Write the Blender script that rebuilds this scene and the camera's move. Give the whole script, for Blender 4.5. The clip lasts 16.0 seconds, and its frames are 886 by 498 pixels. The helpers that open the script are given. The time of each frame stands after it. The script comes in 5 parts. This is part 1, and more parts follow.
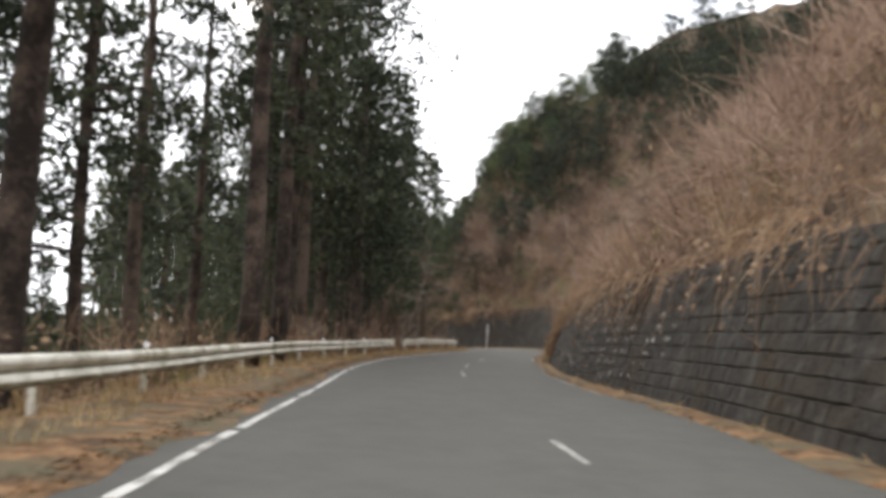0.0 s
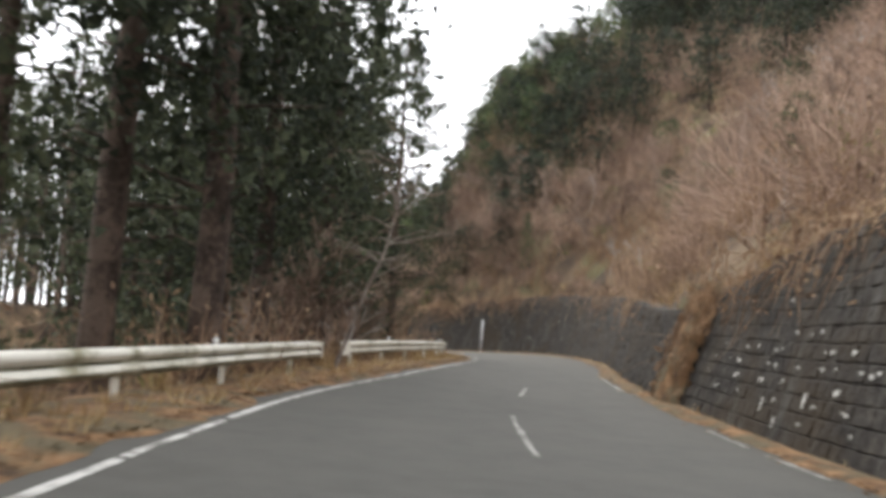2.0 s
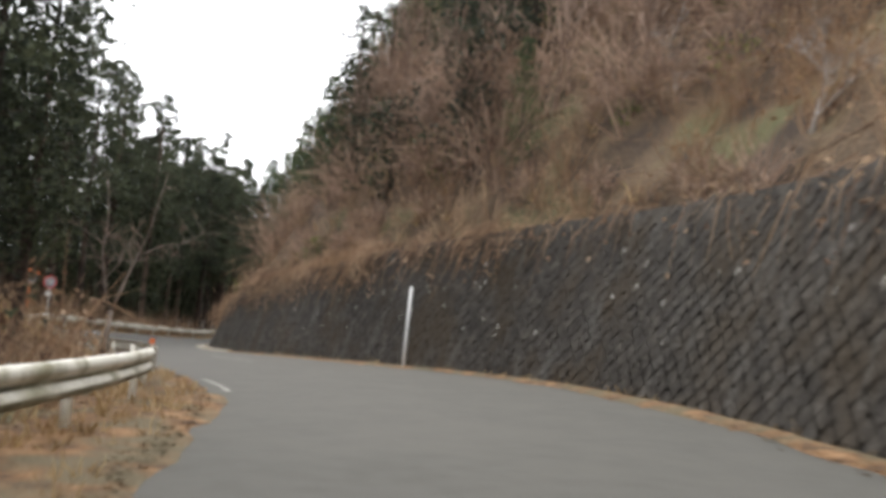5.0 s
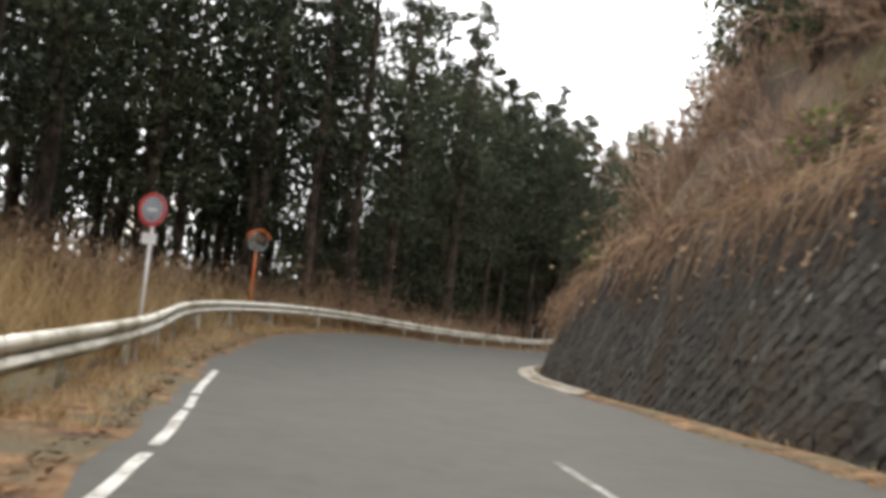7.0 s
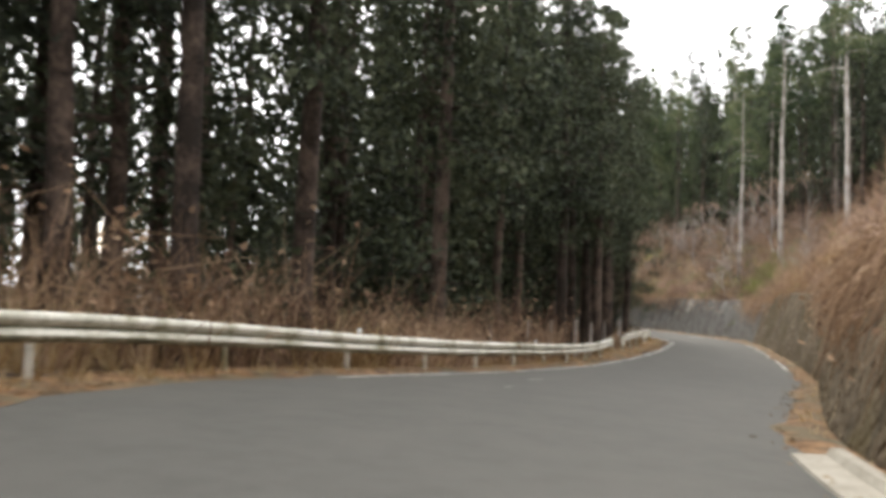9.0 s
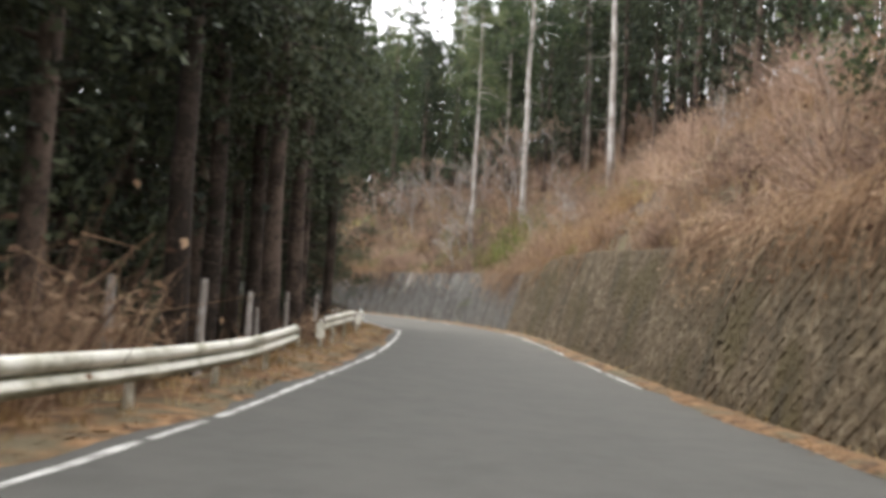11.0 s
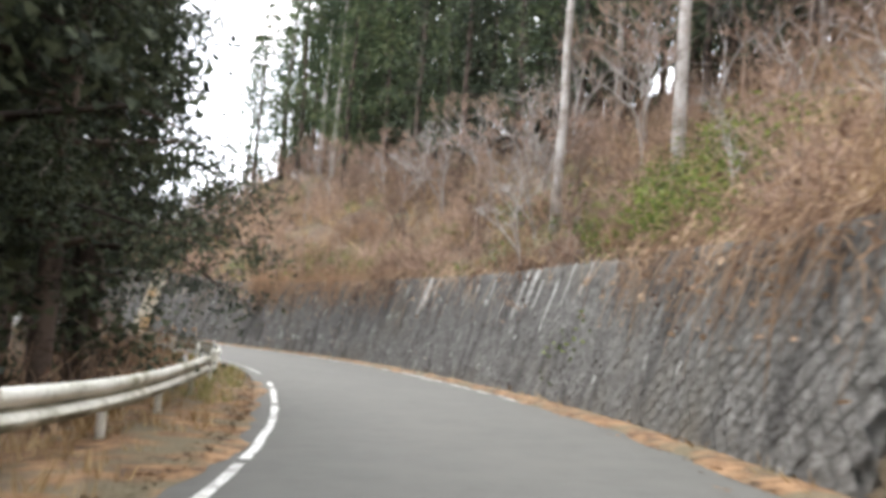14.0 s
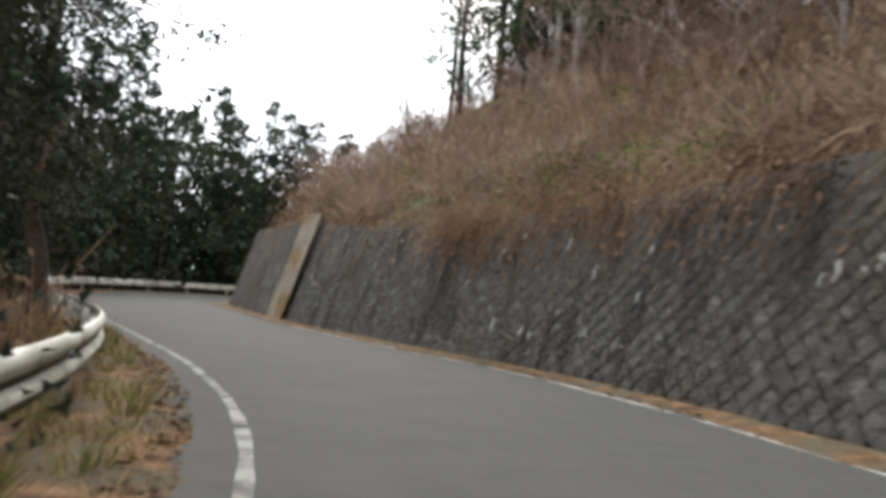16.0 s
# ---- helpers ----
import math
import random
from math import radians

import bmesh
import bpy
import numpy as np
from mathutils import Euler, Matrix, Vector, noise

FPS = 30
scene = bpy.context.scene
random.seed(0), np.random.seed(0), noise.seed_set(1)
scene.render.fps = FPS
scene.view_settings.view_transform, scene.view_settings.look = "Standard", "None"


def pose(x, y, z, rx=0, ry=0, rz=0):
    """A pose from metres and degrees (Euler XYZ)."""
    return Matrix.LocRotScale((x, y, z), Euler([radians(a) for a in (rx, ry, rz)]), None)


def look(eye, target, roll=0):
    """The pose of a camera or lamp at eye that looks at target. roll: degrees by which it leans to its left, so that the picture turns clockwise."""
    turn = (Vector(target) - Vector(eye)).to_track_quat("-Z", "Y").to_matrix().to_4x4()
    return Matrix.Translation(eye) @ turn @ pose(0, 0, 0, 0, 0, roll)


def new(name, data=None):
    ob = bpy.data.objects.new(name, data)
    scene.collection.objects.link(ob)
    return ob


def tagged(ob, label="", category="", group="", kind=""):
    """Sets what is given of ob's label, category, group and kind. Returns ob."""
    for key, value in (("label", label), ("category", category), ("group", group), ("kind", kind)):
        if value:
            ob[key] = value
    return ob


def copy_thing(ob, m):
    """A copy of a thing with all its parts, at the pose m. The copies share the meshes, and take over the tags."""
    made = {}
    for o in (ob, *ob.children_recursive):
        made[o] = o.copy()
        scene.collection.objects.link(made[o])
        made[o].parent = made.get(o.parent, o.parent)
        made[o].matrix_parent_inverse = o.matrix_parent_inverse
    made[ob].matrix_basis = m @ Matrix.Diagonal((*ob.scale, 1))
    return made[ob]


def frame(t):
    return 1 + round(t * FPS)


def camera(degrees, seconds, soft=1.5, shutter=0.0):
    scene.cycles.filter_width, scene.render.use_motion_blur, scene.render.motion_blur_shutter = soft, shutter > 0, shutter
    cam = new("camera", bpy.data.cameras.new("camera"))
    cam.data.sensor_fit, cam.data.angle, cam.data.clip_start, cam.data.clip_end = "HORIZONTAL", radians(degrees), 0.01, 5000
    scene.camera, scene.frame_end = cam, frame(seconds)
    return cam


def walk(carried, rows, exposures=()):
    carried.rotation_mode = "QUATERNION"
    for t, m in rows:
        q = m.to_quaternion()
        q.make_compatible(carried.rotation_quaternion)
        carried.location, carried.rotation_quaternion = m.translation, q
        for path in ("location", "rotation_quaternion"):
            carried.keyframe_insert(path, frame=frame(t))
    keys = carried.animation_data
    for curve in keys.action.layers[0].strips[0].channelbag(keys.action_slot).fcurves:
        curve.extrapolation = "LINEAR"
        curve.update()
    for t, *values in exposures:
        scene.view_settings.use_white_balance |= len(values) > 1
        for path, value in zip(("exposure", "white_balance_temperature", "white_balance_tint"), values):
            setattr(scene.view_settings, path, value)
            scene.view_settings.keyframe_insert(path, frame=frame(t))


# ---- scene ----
# ------------------------------------------------------------------ camera
cam = camera(56.4, 16.0, soft=4.3, shutter=0.25)
PATH = [
    (0, (0.000, 0.000, 1.250), (-0.042, 9.969, 2.041), 2.96),
    (0.5, (-0.269, 6.817, 1.074), (-0.350, 16.790, 1.803), 3.56),
    (1, (-0.465, 13.675, 0.932), (-0.512, 23.645, 1.706), 4.61),
    (1.5, (-0.607, 20.448, 0.810), (-0.507, 30.419, 1.559), 4.80),
    (2, (-0.467, 27.252, 0.563), (-0.186, 37.218, 1.349), 4.09),
    (2.5, (-0.139, 34.285, 0.360), (0.492, 44.243, 1.017), 3.21),
    (3, (0.690, 41.355, 0.109), (1.716, 51.276, 0.824), 2.64),
    (3.5, (1.737, 48.442, 0.049), (3.338, 58.277, 0.891), 2.93),
    (4, (2.852, 55.514, -0.025), (4.589, 65.327, 0.811), 3.66),
    (4.5, (3.788, 62.557, -0.147), (5.211, 72.424, 0.636), 4.40),
    (5, (4.262, 69.542, -0.316), (4.968, 79.491, 0.404), 5.24),
    (5.5, (4.044, 76.393, -0.533), (3.741, 86.366, 0.131), 6.38),
    (6, (3.012, 83.004, -0.791), (1.652, 92.888, -0.125), 6.15),
    (6.5, (1.244, 89.476, -0.981), (-1.193, 99.161, -0.460), 5.77),
    (7, (-0.937, 95.757, -1.438), (-4.104, 105.233, -1.018), 6.73),
    (7.5, (-3.149, 101.769, -1.737), (-6.341, 111.232, -1.242), 7.67),
    (8, (-5.141, 107.728, -2.079), (-8.277, 117.209, -1.562), 5.28),
    (8.5, (-7.050, 113.418, -2.348), (-10.291, 122.865, -1.851), 3.38),
    (9, (-8.892, 119.160, -2.645), (-11.738, 128.733, -2.132), 2.14),
    (9.5, (-10.144, 124.938, -2.893), (-12.098, 134.722, -2.225), 1.57),
    (10, (-10.782, 130.724, -3.066), (-11.649, 140.667, -2.441), 1.55),
    (10.5, (-10.835, 136.549, -3.353), (-10.799, 146.536, -2.843), 2.73),
    (11, (-10.489, 142.379, -3.680), (-9.820, 152.345, -3.195), 3.04),
    (11.5, (-9.942, 148.208, -3.994), (-8.954, 158.144, -3.450), 3.04),
    (12, (-9.363, 154.045, -4.249), (-8.356, 163.971, -3.567), 2.79),
    (12.5, (-8.849, 159.898, -4.405), (-8.031, 169.824, -3.508), 2.23),
    (13, (-8.393, 165.762, -4.449), (-7.606, 175.681, -3.445), 1.90),
    (13.5, (-8.110, 171.653, -4.338), (-7.554, 181.588, -3.342), 2.00),
    (14, (-8.232, 177.486, -4.335), (-8.191, 187.441, -3.391), 4.15),
    (14.5, (-8.654, 183.382, -4.462), (-9.163, 193.329, -3.568), 5.83),
    (15, (-9.442, 189.304, -4.706), (-10.451, 199.222, -3.920), 5.85),
    (15.5, (-10.455, 194.942, -4.723), (-12.088, 204.785, -4.055), 4.73),
    (16, (-12.077, 200.443, -4.818), (-14.692, 210.073, -4.168), 4.66),
]
EXPOSURES = [(0.0, 0.14, 6550, 10), (0.5, 0.14, 6550, 10), (2.0, 0.46, 6480, 10), (3.0, 0.47, 6480, 10), (6.0, 0.4, 6600, 10), (7.5, 0.66, 6720, 10), (9.0, 0.9, 6720, 10), (10.0, 0.98, 6700, 10),
             (12.5, 1.32, 6340, 10), (13.0, 1.46, 6300, 10), (13.5, 1.42, 6280, 10), (14.5, 1.08, 6250, 10), (15.0, 0.62, 6350, 10), (15.5, 0.44, 6380, 10), (16.0, 0.27, 6380, 10)]
walk(cam, [(t, look(eye, target, roll)) for t, eye, target, roll in PATH], EXPOSURES)

# ------------------------------------------------------------------ sky and light
SUN_UP, SUN_TURN = 38.0, 25.0          # degrees above the horizon, degrees left of north
world = bpy.data.worlds.new("overcast_sky")
scene.world = world
world.use_nodes = True
wn, wl = world.node_tree.nodes, world.node_tree.links
sky = wn.new("ShaderNodeTexSky")
sky.sky_type, sky.sun_disc = "NISHITA", False
sky.sun_elevation, sky.sun_rotation = radians(SUN_UP), radians(-SUN_TURN)
sky.air_density, sky.dust_density = 1.0, 3.0
sky_gain = wn.new("ShaderNodeMix")
sky_gain.data_type, sky_gain.blend_type = "RGBA", "MULTIPLY"
sky_gain.inputs["Factor"].default_value = 1.0
wl.new(sky.outputs[0], sky_gain.inputs[6])
sky_gain.inputs[7].default_value = (0.11, 0.11, 0.11, 1)
cloud_at = wn.new("ShaderNodeTexCoord")
cloud = wn.new("ShaderNodeTexNoise")
cloud.inputs["Scale"].default_value, cloud.inputs["Detail"].default_value = 3.5, 5.0
wl.new(cloud_at.outputs["Generated"], cloud.inputs["Vector"])
cloud_ramp = wn.new("ShaderNodeValToRGB")
cloud_ramp.color_ramp.elements[0].position, cloud_ramp.color_ramp.elements[1].position = 0.30, 0.44
wl.new(cloud.outputs["Fac"], cloud_ramp.inputs["Fac"])
sky_mix = wn.new("ShaderNodeMix")
sky_mix.data_type = "RGBA"
wl.new(cloud_ramp.outputs["Color"], sky_mix.inputs["Factor"])
wl.new(sky_gain.outputs[2], sky_mix.inputs[6])
sky_mix.inputs[7].default_value = (0.99, 1.0, 1.04, 1)
wl.new(sky_mix.outputs[2], wn["Background"].inputs["Color"])
wn["Background"].inputs["Strength"].default_value = 2.3

sun = new("sun", bpy.data.lights.new("sun", "SUN"))
sun.data.energy, sun.data.angle, sun.data.color = 1.5, radians(18), (1.0, 0.95, 0.88)
sun_from = Vector((-math.sin(radians(SUN_TURN)) * math.cos(radians(SUN_UP)), math.cos(radians(SUN_TURN)) * math.cos(radians(SUN_UP)), math.sin(radians(SUN_UP))))
sun.matrix_world = look(sun_from * 100, (0, 0, 0))
scene.view_settings.exposure = 0.0


# ------------------------------------------------------------------ materials
def material(name, colours, scale=4.0, fine=40.0, rough=0.85, bump=0.3, depth=0.02, stops=(0.35, 0.65), island=0.0, objects=0.0, metal=0.0, spec=0.3, stain=None, stain_scale=0.8, stain_at=(0.5, 0.6), streak=None, streak_at=(0.5, 0.68), thin=0.0):
    """Two scales of noise between the colours, grain relief, and an optional second stain colour in patches."""
    m = bpy.data.materials.new(name)
    m.use_nodes = True
    n, l = m.node_tree.nodes, m.node_tree.links
    b = n["Principled BSDF"]
    b.inputs["Roughness"].default_value, b.inputs["Metallic"].default_value = rough, metal
    b.inputs["Specular IOR Level"].default_value = spec
    at = n.new("ShaderNodeNewGeometry")
    big, small = n.new("ShaderNodeTexNoise"), n.new("ShaderNodeTexNoise")
    big.inputs["Scale"].default_value, big.inputs["Detail"].default_value = scale, 6
    small.inputs["Scale"].default_value, small.inputs["Detail"].default_value = fine, 4
    for t in (big, small):
        l.new(at.outputs["Position"], t.inputs["Vector"])
    add = n.new("ShaderNodeMath")
    add.operation = "MULTIPLY_ADD"
    l.new(small.outputs["Fac"], add.inputs[0])
    add.inputs[1].default_value = 0.5
    half = n.new("ShaderNodeMath")
    half.operation = "MULTIPLY_ADD"
    l.new(big.outputs["Fac"], half.inputs[0])
    half.inputs[1].default_value, half.inputs[2].default_value = 0.9, -0.2
    l.new(half.outputs[0], add.inputs[2])
    value = add.outputs[0]
    for amount, out in ((island, at.outputs["Random Per Island"]), (objects, None)):
        if amount:
            if out is None:
                out = n.new("ShaderNodeObjectInfo").outputs["Random"]
            shift = n.new("ShaderNodeMath")
            shift.operation = "MULTIPLY_ADD"
            l.new(out, shift.inputs[0])
            shift.inputs[1].default_value = amount
            centre = n.new("ShaderNodeMath")
            centre.operation = "SUBTRACT"
            l.new(value, centre.inputs[0])
            centre.inputs[1].default_value = amount / 2
            l.new(centre.outputs[0], shift.inputs[2])
            value = shift.outputs[0]
    ramp = n.new("ShaderNodeValToRGB")
    ramp.color_ramp.elements[0].position, ramp.color_ramp.elements[1].position = stops
    ramp.color_ramp.elements[0].color, ramp.color_ramp.elements[1].color = (*colours[0], 1), (*colours[-1], 1)
    for k, c in enumerate(colours[1:-1], 1):
        e = ramp.color_ramp.elements.new(stops[0] + (stops[1] - stops[0]) * k / (len(colours) - 1))
        e.color = (*c, 1)
    l.new(value, ramp.inputs["Fac"])
    colour = ramp.outputs["Color"]
    if stain:
        s = n.new("ShaderNodeTexNoise")
        s.inputs["Scale"].default_value, s.inputs["Detail"].default_value = stain_scale, 7
        l.new(at.outputs["Position"], s.inputs["Vector"])
        r = n.new("ShaderNodeValToRGB")
        r.color_ramp.elements[0].position, r.color_ramp.elements[1].position = stain_at
        l.new(s.outputs["Fac"], r.inputs["Fac"])
        mix = n.new("ShaderNodeMix")
        mix.data_type = "RGBA"
        l.new(r.outputs["Color"], mix.inputs["Factor"])
        l.new(colour, mix.inputs[6])
        mix.inputs[7].default_value = (*stain, 1)
        colour = mix.outputs[2]
    if streak:
        squash = n.new("ShaderNodeMapping")
        squash.inputs["Scale"].default_value = (1.6, 1.6, 0.16)
        l.new(at.outputs["Position"], squash.inputs["Vector"])
        s = n.new("ShaderNodeTexNoise")
        s.inputs["Scale"].default_value, s.inputs["Detail"].default_value = 1.0, 6
        l.new(squash.outputs[0], s.inputs["Vector"])
        r = n.new("ShaderNodeValToRGB")
        r.color_ramp.elements[0].position, r.color_ramp.elements[1].position = streak_at
        l.new(s.outputs["Fac"], r.inputs["Fac"])
        mix = n.new("ShaderNodeMix")
        mix.data_type = "RGBA"
        l.new(r.outputs["Color"], mix.inputs["Factor"])
        l.new(colour, mix.inputs[6])
        mix.inputs[7].default_value = (*streak, 1)
        colour = mix.outputs[2]
    l.new(colour, b.inputs["Base Color"])
    if bump:
        bp = n.new("ShaderNodeBump")
        bp.inputs["Strength"].default_value, bp.inputs["Distance"].default_value = bump, depth
        l.new(small.outputs["Fac"], bp.inputs["Height"])
        l.new(bp.outputs["Normal"], b.inputs["Normal"])
    if thin:
        through_light = n.new("ShaderNodeBsdfTranslucent")
        l.new(colour, through_light.inputs["Color"])
        both = n.new("ShaderNodeMixShader")
        both.inputs[0].default_value = thin
        l.new(b.outputs[0], both.inputs[1])
        l.new(through_light.outputs[0], both.inputs[2])
        l.new(both.outputs[0], n["Material Output"].inputs["Surface"])
    return m


M = dict(
    asphalt=material("asphalt", [(0.072, 0.070, 0.061), (0.086, 0.083, 0.073)], 3.0, 45, 0.9, 0.3, 0.006, stain=(0.092, 0.088, 0.077), stain_scale=0.9, stain_at=(0.42, 0.75)),
    paint=material("worn_road_paint", [(0.13, 0.125, 0.11), (0.33, 0.32, 0.29), (0.55, 0.54, 0.50)], 2.2, 14, 0.8, 0.2, 0.004, (0.30, 0.56)),
    paint_faint=material("faded_road_paint", [(0.115, 0.11, 0.10), (0.20, 0.195, 0.175), (0.36, 0.35, 0.32)], 3.0, 18, 0.85, 0.2, 0.004, (0.30, 0.62)),
    litter=material("leaf_litter", [(0.065, 0.040, 0.024), (0.19, 0.105, 0.048), (0.31, 0.185, 0.095)], 3.0, 22, 0.95, 1.0, 0.06, stain=(0.13, 0.105, 0.062), stain_scale=1.3, stain_at=(0.45, 0.6)),
    ground=material("forest_floor", [(0.035, 0.024, 0.016), (0.085, 0.057, 0.034), (0.15, 0.105, 0.062)], 0.5, 9, 0.95, 0.9, 0.08, stain=(0.10, 0.10, 0.045), stain_scale=0.25, stain_at=(0.55, 0.7)),
    stone_dark=material("dark_wall_stone", [(0.016, 0.013, 0.011), (0.031, 0.027, 0.022), (0.074, 0.065, 0.054)], 3.0, 10, 0.9, 0.8, 0.03, (0.28, 0.76), island=0.06, objects=0.1, stain=(0.038, 0.028, 0.017), stain_scale=0.6, stain_at=(0.46, 0.62), streak=(0.075, 0.070, 0.062), streak_at=(0.55, 0.75)),
    stone_moss=material("mossy_wall_stone", [(0.055, 0.039, 0.021), (0.115, 0.084, 0.048), (0.23, 0.182, 0.118)], 3.2, 7, 0.92, 1.0, 0.06, (0.26, 0.76), island=0.05, objects=0.05, stain=(0.082, 0.062, 0.026), stain_scale=0.45, streak=(0.058, 0.044, 0.024), streak_at=(0.5, 0.7)),
    stone_grey=material("grey_wall_stone", [(0.075, 0.070, 0.062), (0.118, 0.111, 0.099), (0.215, 0.205, 0.188)], 3.4, 6.5, 0.9, 1.0, 0.07, (0.28, 0.75), island=0.05, objects=0.05, stain=(0.10, 0.086, 0.064), stain_scale=0.35, stain_at=(0.5, 0.68), streak=(0.045, 0.041, 0.036), streak_at=(0.5, 0.66)),
    joint=material("wall_joint", [(0.028, 0.024, 0.019), (0.066, 0.057, 0.046)], 2.5, 14, 0.95, 0.6, 0.02),
    joint_brown=material("mossy_joint", [(0.075, 0.054, 0.03), (0.14, 0.105, 0.064)], 2.5, 14, 0.95, 0.6, 0.02),
    joint_grey=material("grey_joint", [(0.095, 0.089, 0.078), (0.17, 0.161, 0.145)], 2.5, 14, 0.95, 0.6, 0.02),
    lime=material("lime_streak", [(0.30, 0.29, 0.265), (0.56, 0.55, 0.51)], 4, 30, 0.85, 0.3, 0.01),
    apron=material("pale_concrete", [(0.22, 0.20, 0.16), (0.36, 0.33, 0.27)], 1.2, 18, 0.9, 0.4, 0.012, stain=(0.25, 0.19, 0.12), stain_scale=0.9, stain_at=(0.55, 0.68)),
    concrete=material("old_concrete", [(0.20, 0.17, 0.12), (0.34, 0.30, 0.23)], 0.9, 16, 0.9, 0.5, 0.02, stain=(0.22, 0.14, 0.06), stain_scale=0.7),
    rail=material("weathered_white_rail", [(0.26, 0.245, 0.17), (0.54, 0.525, 0.43), (0.74, 0.72, 0.63)], 0.9, 12, 0.5, 0.1, 0.003, (0.25, 0.55), objects=0.15, stain=(0.27, 0.25, 0.15), stain_scale=1.6, stain_at=(0.53, 0.68), spec=0.5),
    # algae colour, darkened further to paint in the shade of the rail's hollows
    rail_algae_shade=material("algae_and_shade_on_rail", [(0.09, 0.085, 0.055), (0.19, 0.18, 0.12), (0.42, 0.40, 0.31)], 1.1, 14, 0.7, 0.1, 0.003, (0.3, 0.66)),
    white=material("white_enamel", [(0.55, 0.55, 0.53), (0.78, 0.78, 0.76)], 2, 20, 0.45, 0.05, 0.002, (0.2, 0.5), spec=0.5),
    rust=material("rusty_post", [(0.10, 0.05, 0.03), (0.25, 0.15, 0.09)], 3, 25, 0.8, 0.3, 0.003),
    orange=material("orange_enamel", [(0.62, 0.13, 0.03), (0.80, 0.22, 0.06)], 2, 20, 0.4, 0.05, 0.002, spec=0.5),
    red=material("sign_red", [(0.45, 0.03, 0.03), (0.62, 0.06, 0.05)], 2, 20, 0.4, 0.03, 0.002, spec=0.5),
    blue=material("sign_blue_grey", [(0.20, 0.23, 0.27), (0.34, 0.37, 0.41)], 2, 20, 0.45, 0.03, 0.002),
    bark=material("cedar_bark", [(0.022, 0.016, 0.012), (0.060, 0.043, 0.033), (0.12, 0.088, 0.068)], 1.5, 9, 0.95, 0.9, 0.04, objects=0.2),
    bark_grey=material("grey_brown_bark", [(0.10, 0.078, 0.062), (0.19, 0.155, 0.128), (0.27, 0.23, 0.195)], 1.5, 9, 0.9, 0.6, 0.02),
    straw_wood=material("split_wood", [(0.26, 0.17, 0.10), (0.42, 0.31, 0.20)], 2, 14, 0.9, 0.6, 0.02),
    bark_pale=material("pale_bark", [(0.17, 0.14, 0.115), (0.30, 0.265, 0.235), (0.42, 0.385, 0.35)], 1.5, 9, 0.9, 0.7, 0.03, objects=0.2),
    twig=material("bare_twig", [(0.10, 0.065, 0.045), (0.20, 0.14, 0.105), (0.29, 0.21, 0.16)], 0.3, 6, 0.9, 0, island=0.35),
    cedar=material("cedar_needles", [(0.020, 0.026, 0.016), (0.043, 0.054, 0.031), (0.080, 0.092, 0.050)], 0.5, 4, 0.75, 0, island=0.3, objects=0.25, spec=0.25, thin=0.22),
    fir=material("hill_evergreen", [(0.026, 0.040, 0.020), (0.064, 0.088, 0.040), (0.125, 0.145, 0.066)], 0.5, 3, 0.75, 0, island=0.3, objects=0.3, spec=0.25, thin=0.4),
    brush=material("dry_brush", [(0.09, 0.055, 0.038), (0.24, 0.155, 0.105), (0.32, 0.215, 0.14), (0.45, 0.32, 0.21)], 0.22, 1.1, 0.95, 0, island=0.45, spec=0.1, stain=(0.26, 0.165, 0.10), stain_scale=0.12, stain_at=(0.5, 0.62), thin=0.25),
    bare=material("pinkish_bare_twigs", [(0.15, 0.10, 0.075), (0.29, 0.20, 0.15), (0.42, 0.30, 0.225)], 0.15, 1.5, 0.95, 0, island=0.4, spec=0.1, thin=0.25),
    straw=material("dry_straw", [(0.24, 0.15, 0.07), (0.40, 0.28, 0.14), (0.52, 0.40, 0.23)], 0.4, 4, 0.95, 0, island=0.4, spec=0.1, thin=0.25),
    green=material("green_shrub", [(0.045, 0.065, 0.015), (0.11, 0.14, 0.035), (0.20, 0.23, 0.06)], 0.5, 4, 0.8, 0, island=0.4, spec=0.25, thin=0.4),
    grass=material("green_grass", [(0.08, 0.09, 0.025), (0.18, 0.19, 0.06), (0.32, 0.28, 0.12)], 0.5, 4, 0.9, 0, island=0.4, spec=0.2, thin=0.4),
)
mirror_glass = bpy.data.materials.new("mirror_glass")
mirror_glass.use_nodes = True
mirror_glass.node_tree.nodes["Principled BSDF"].inputs["Metallic"].default_value = 1.0
mirror_glass.node_tree.nodes["Principled BSDF"].inputs["Roughness"].default_value = 0.12
mirror_glass.node_tree.nodes["Principled BSDF"].inputs["Base Color"].default_value = (0.55, 0.57, 0.58, 1)
M["mirror"] = mirror_glass

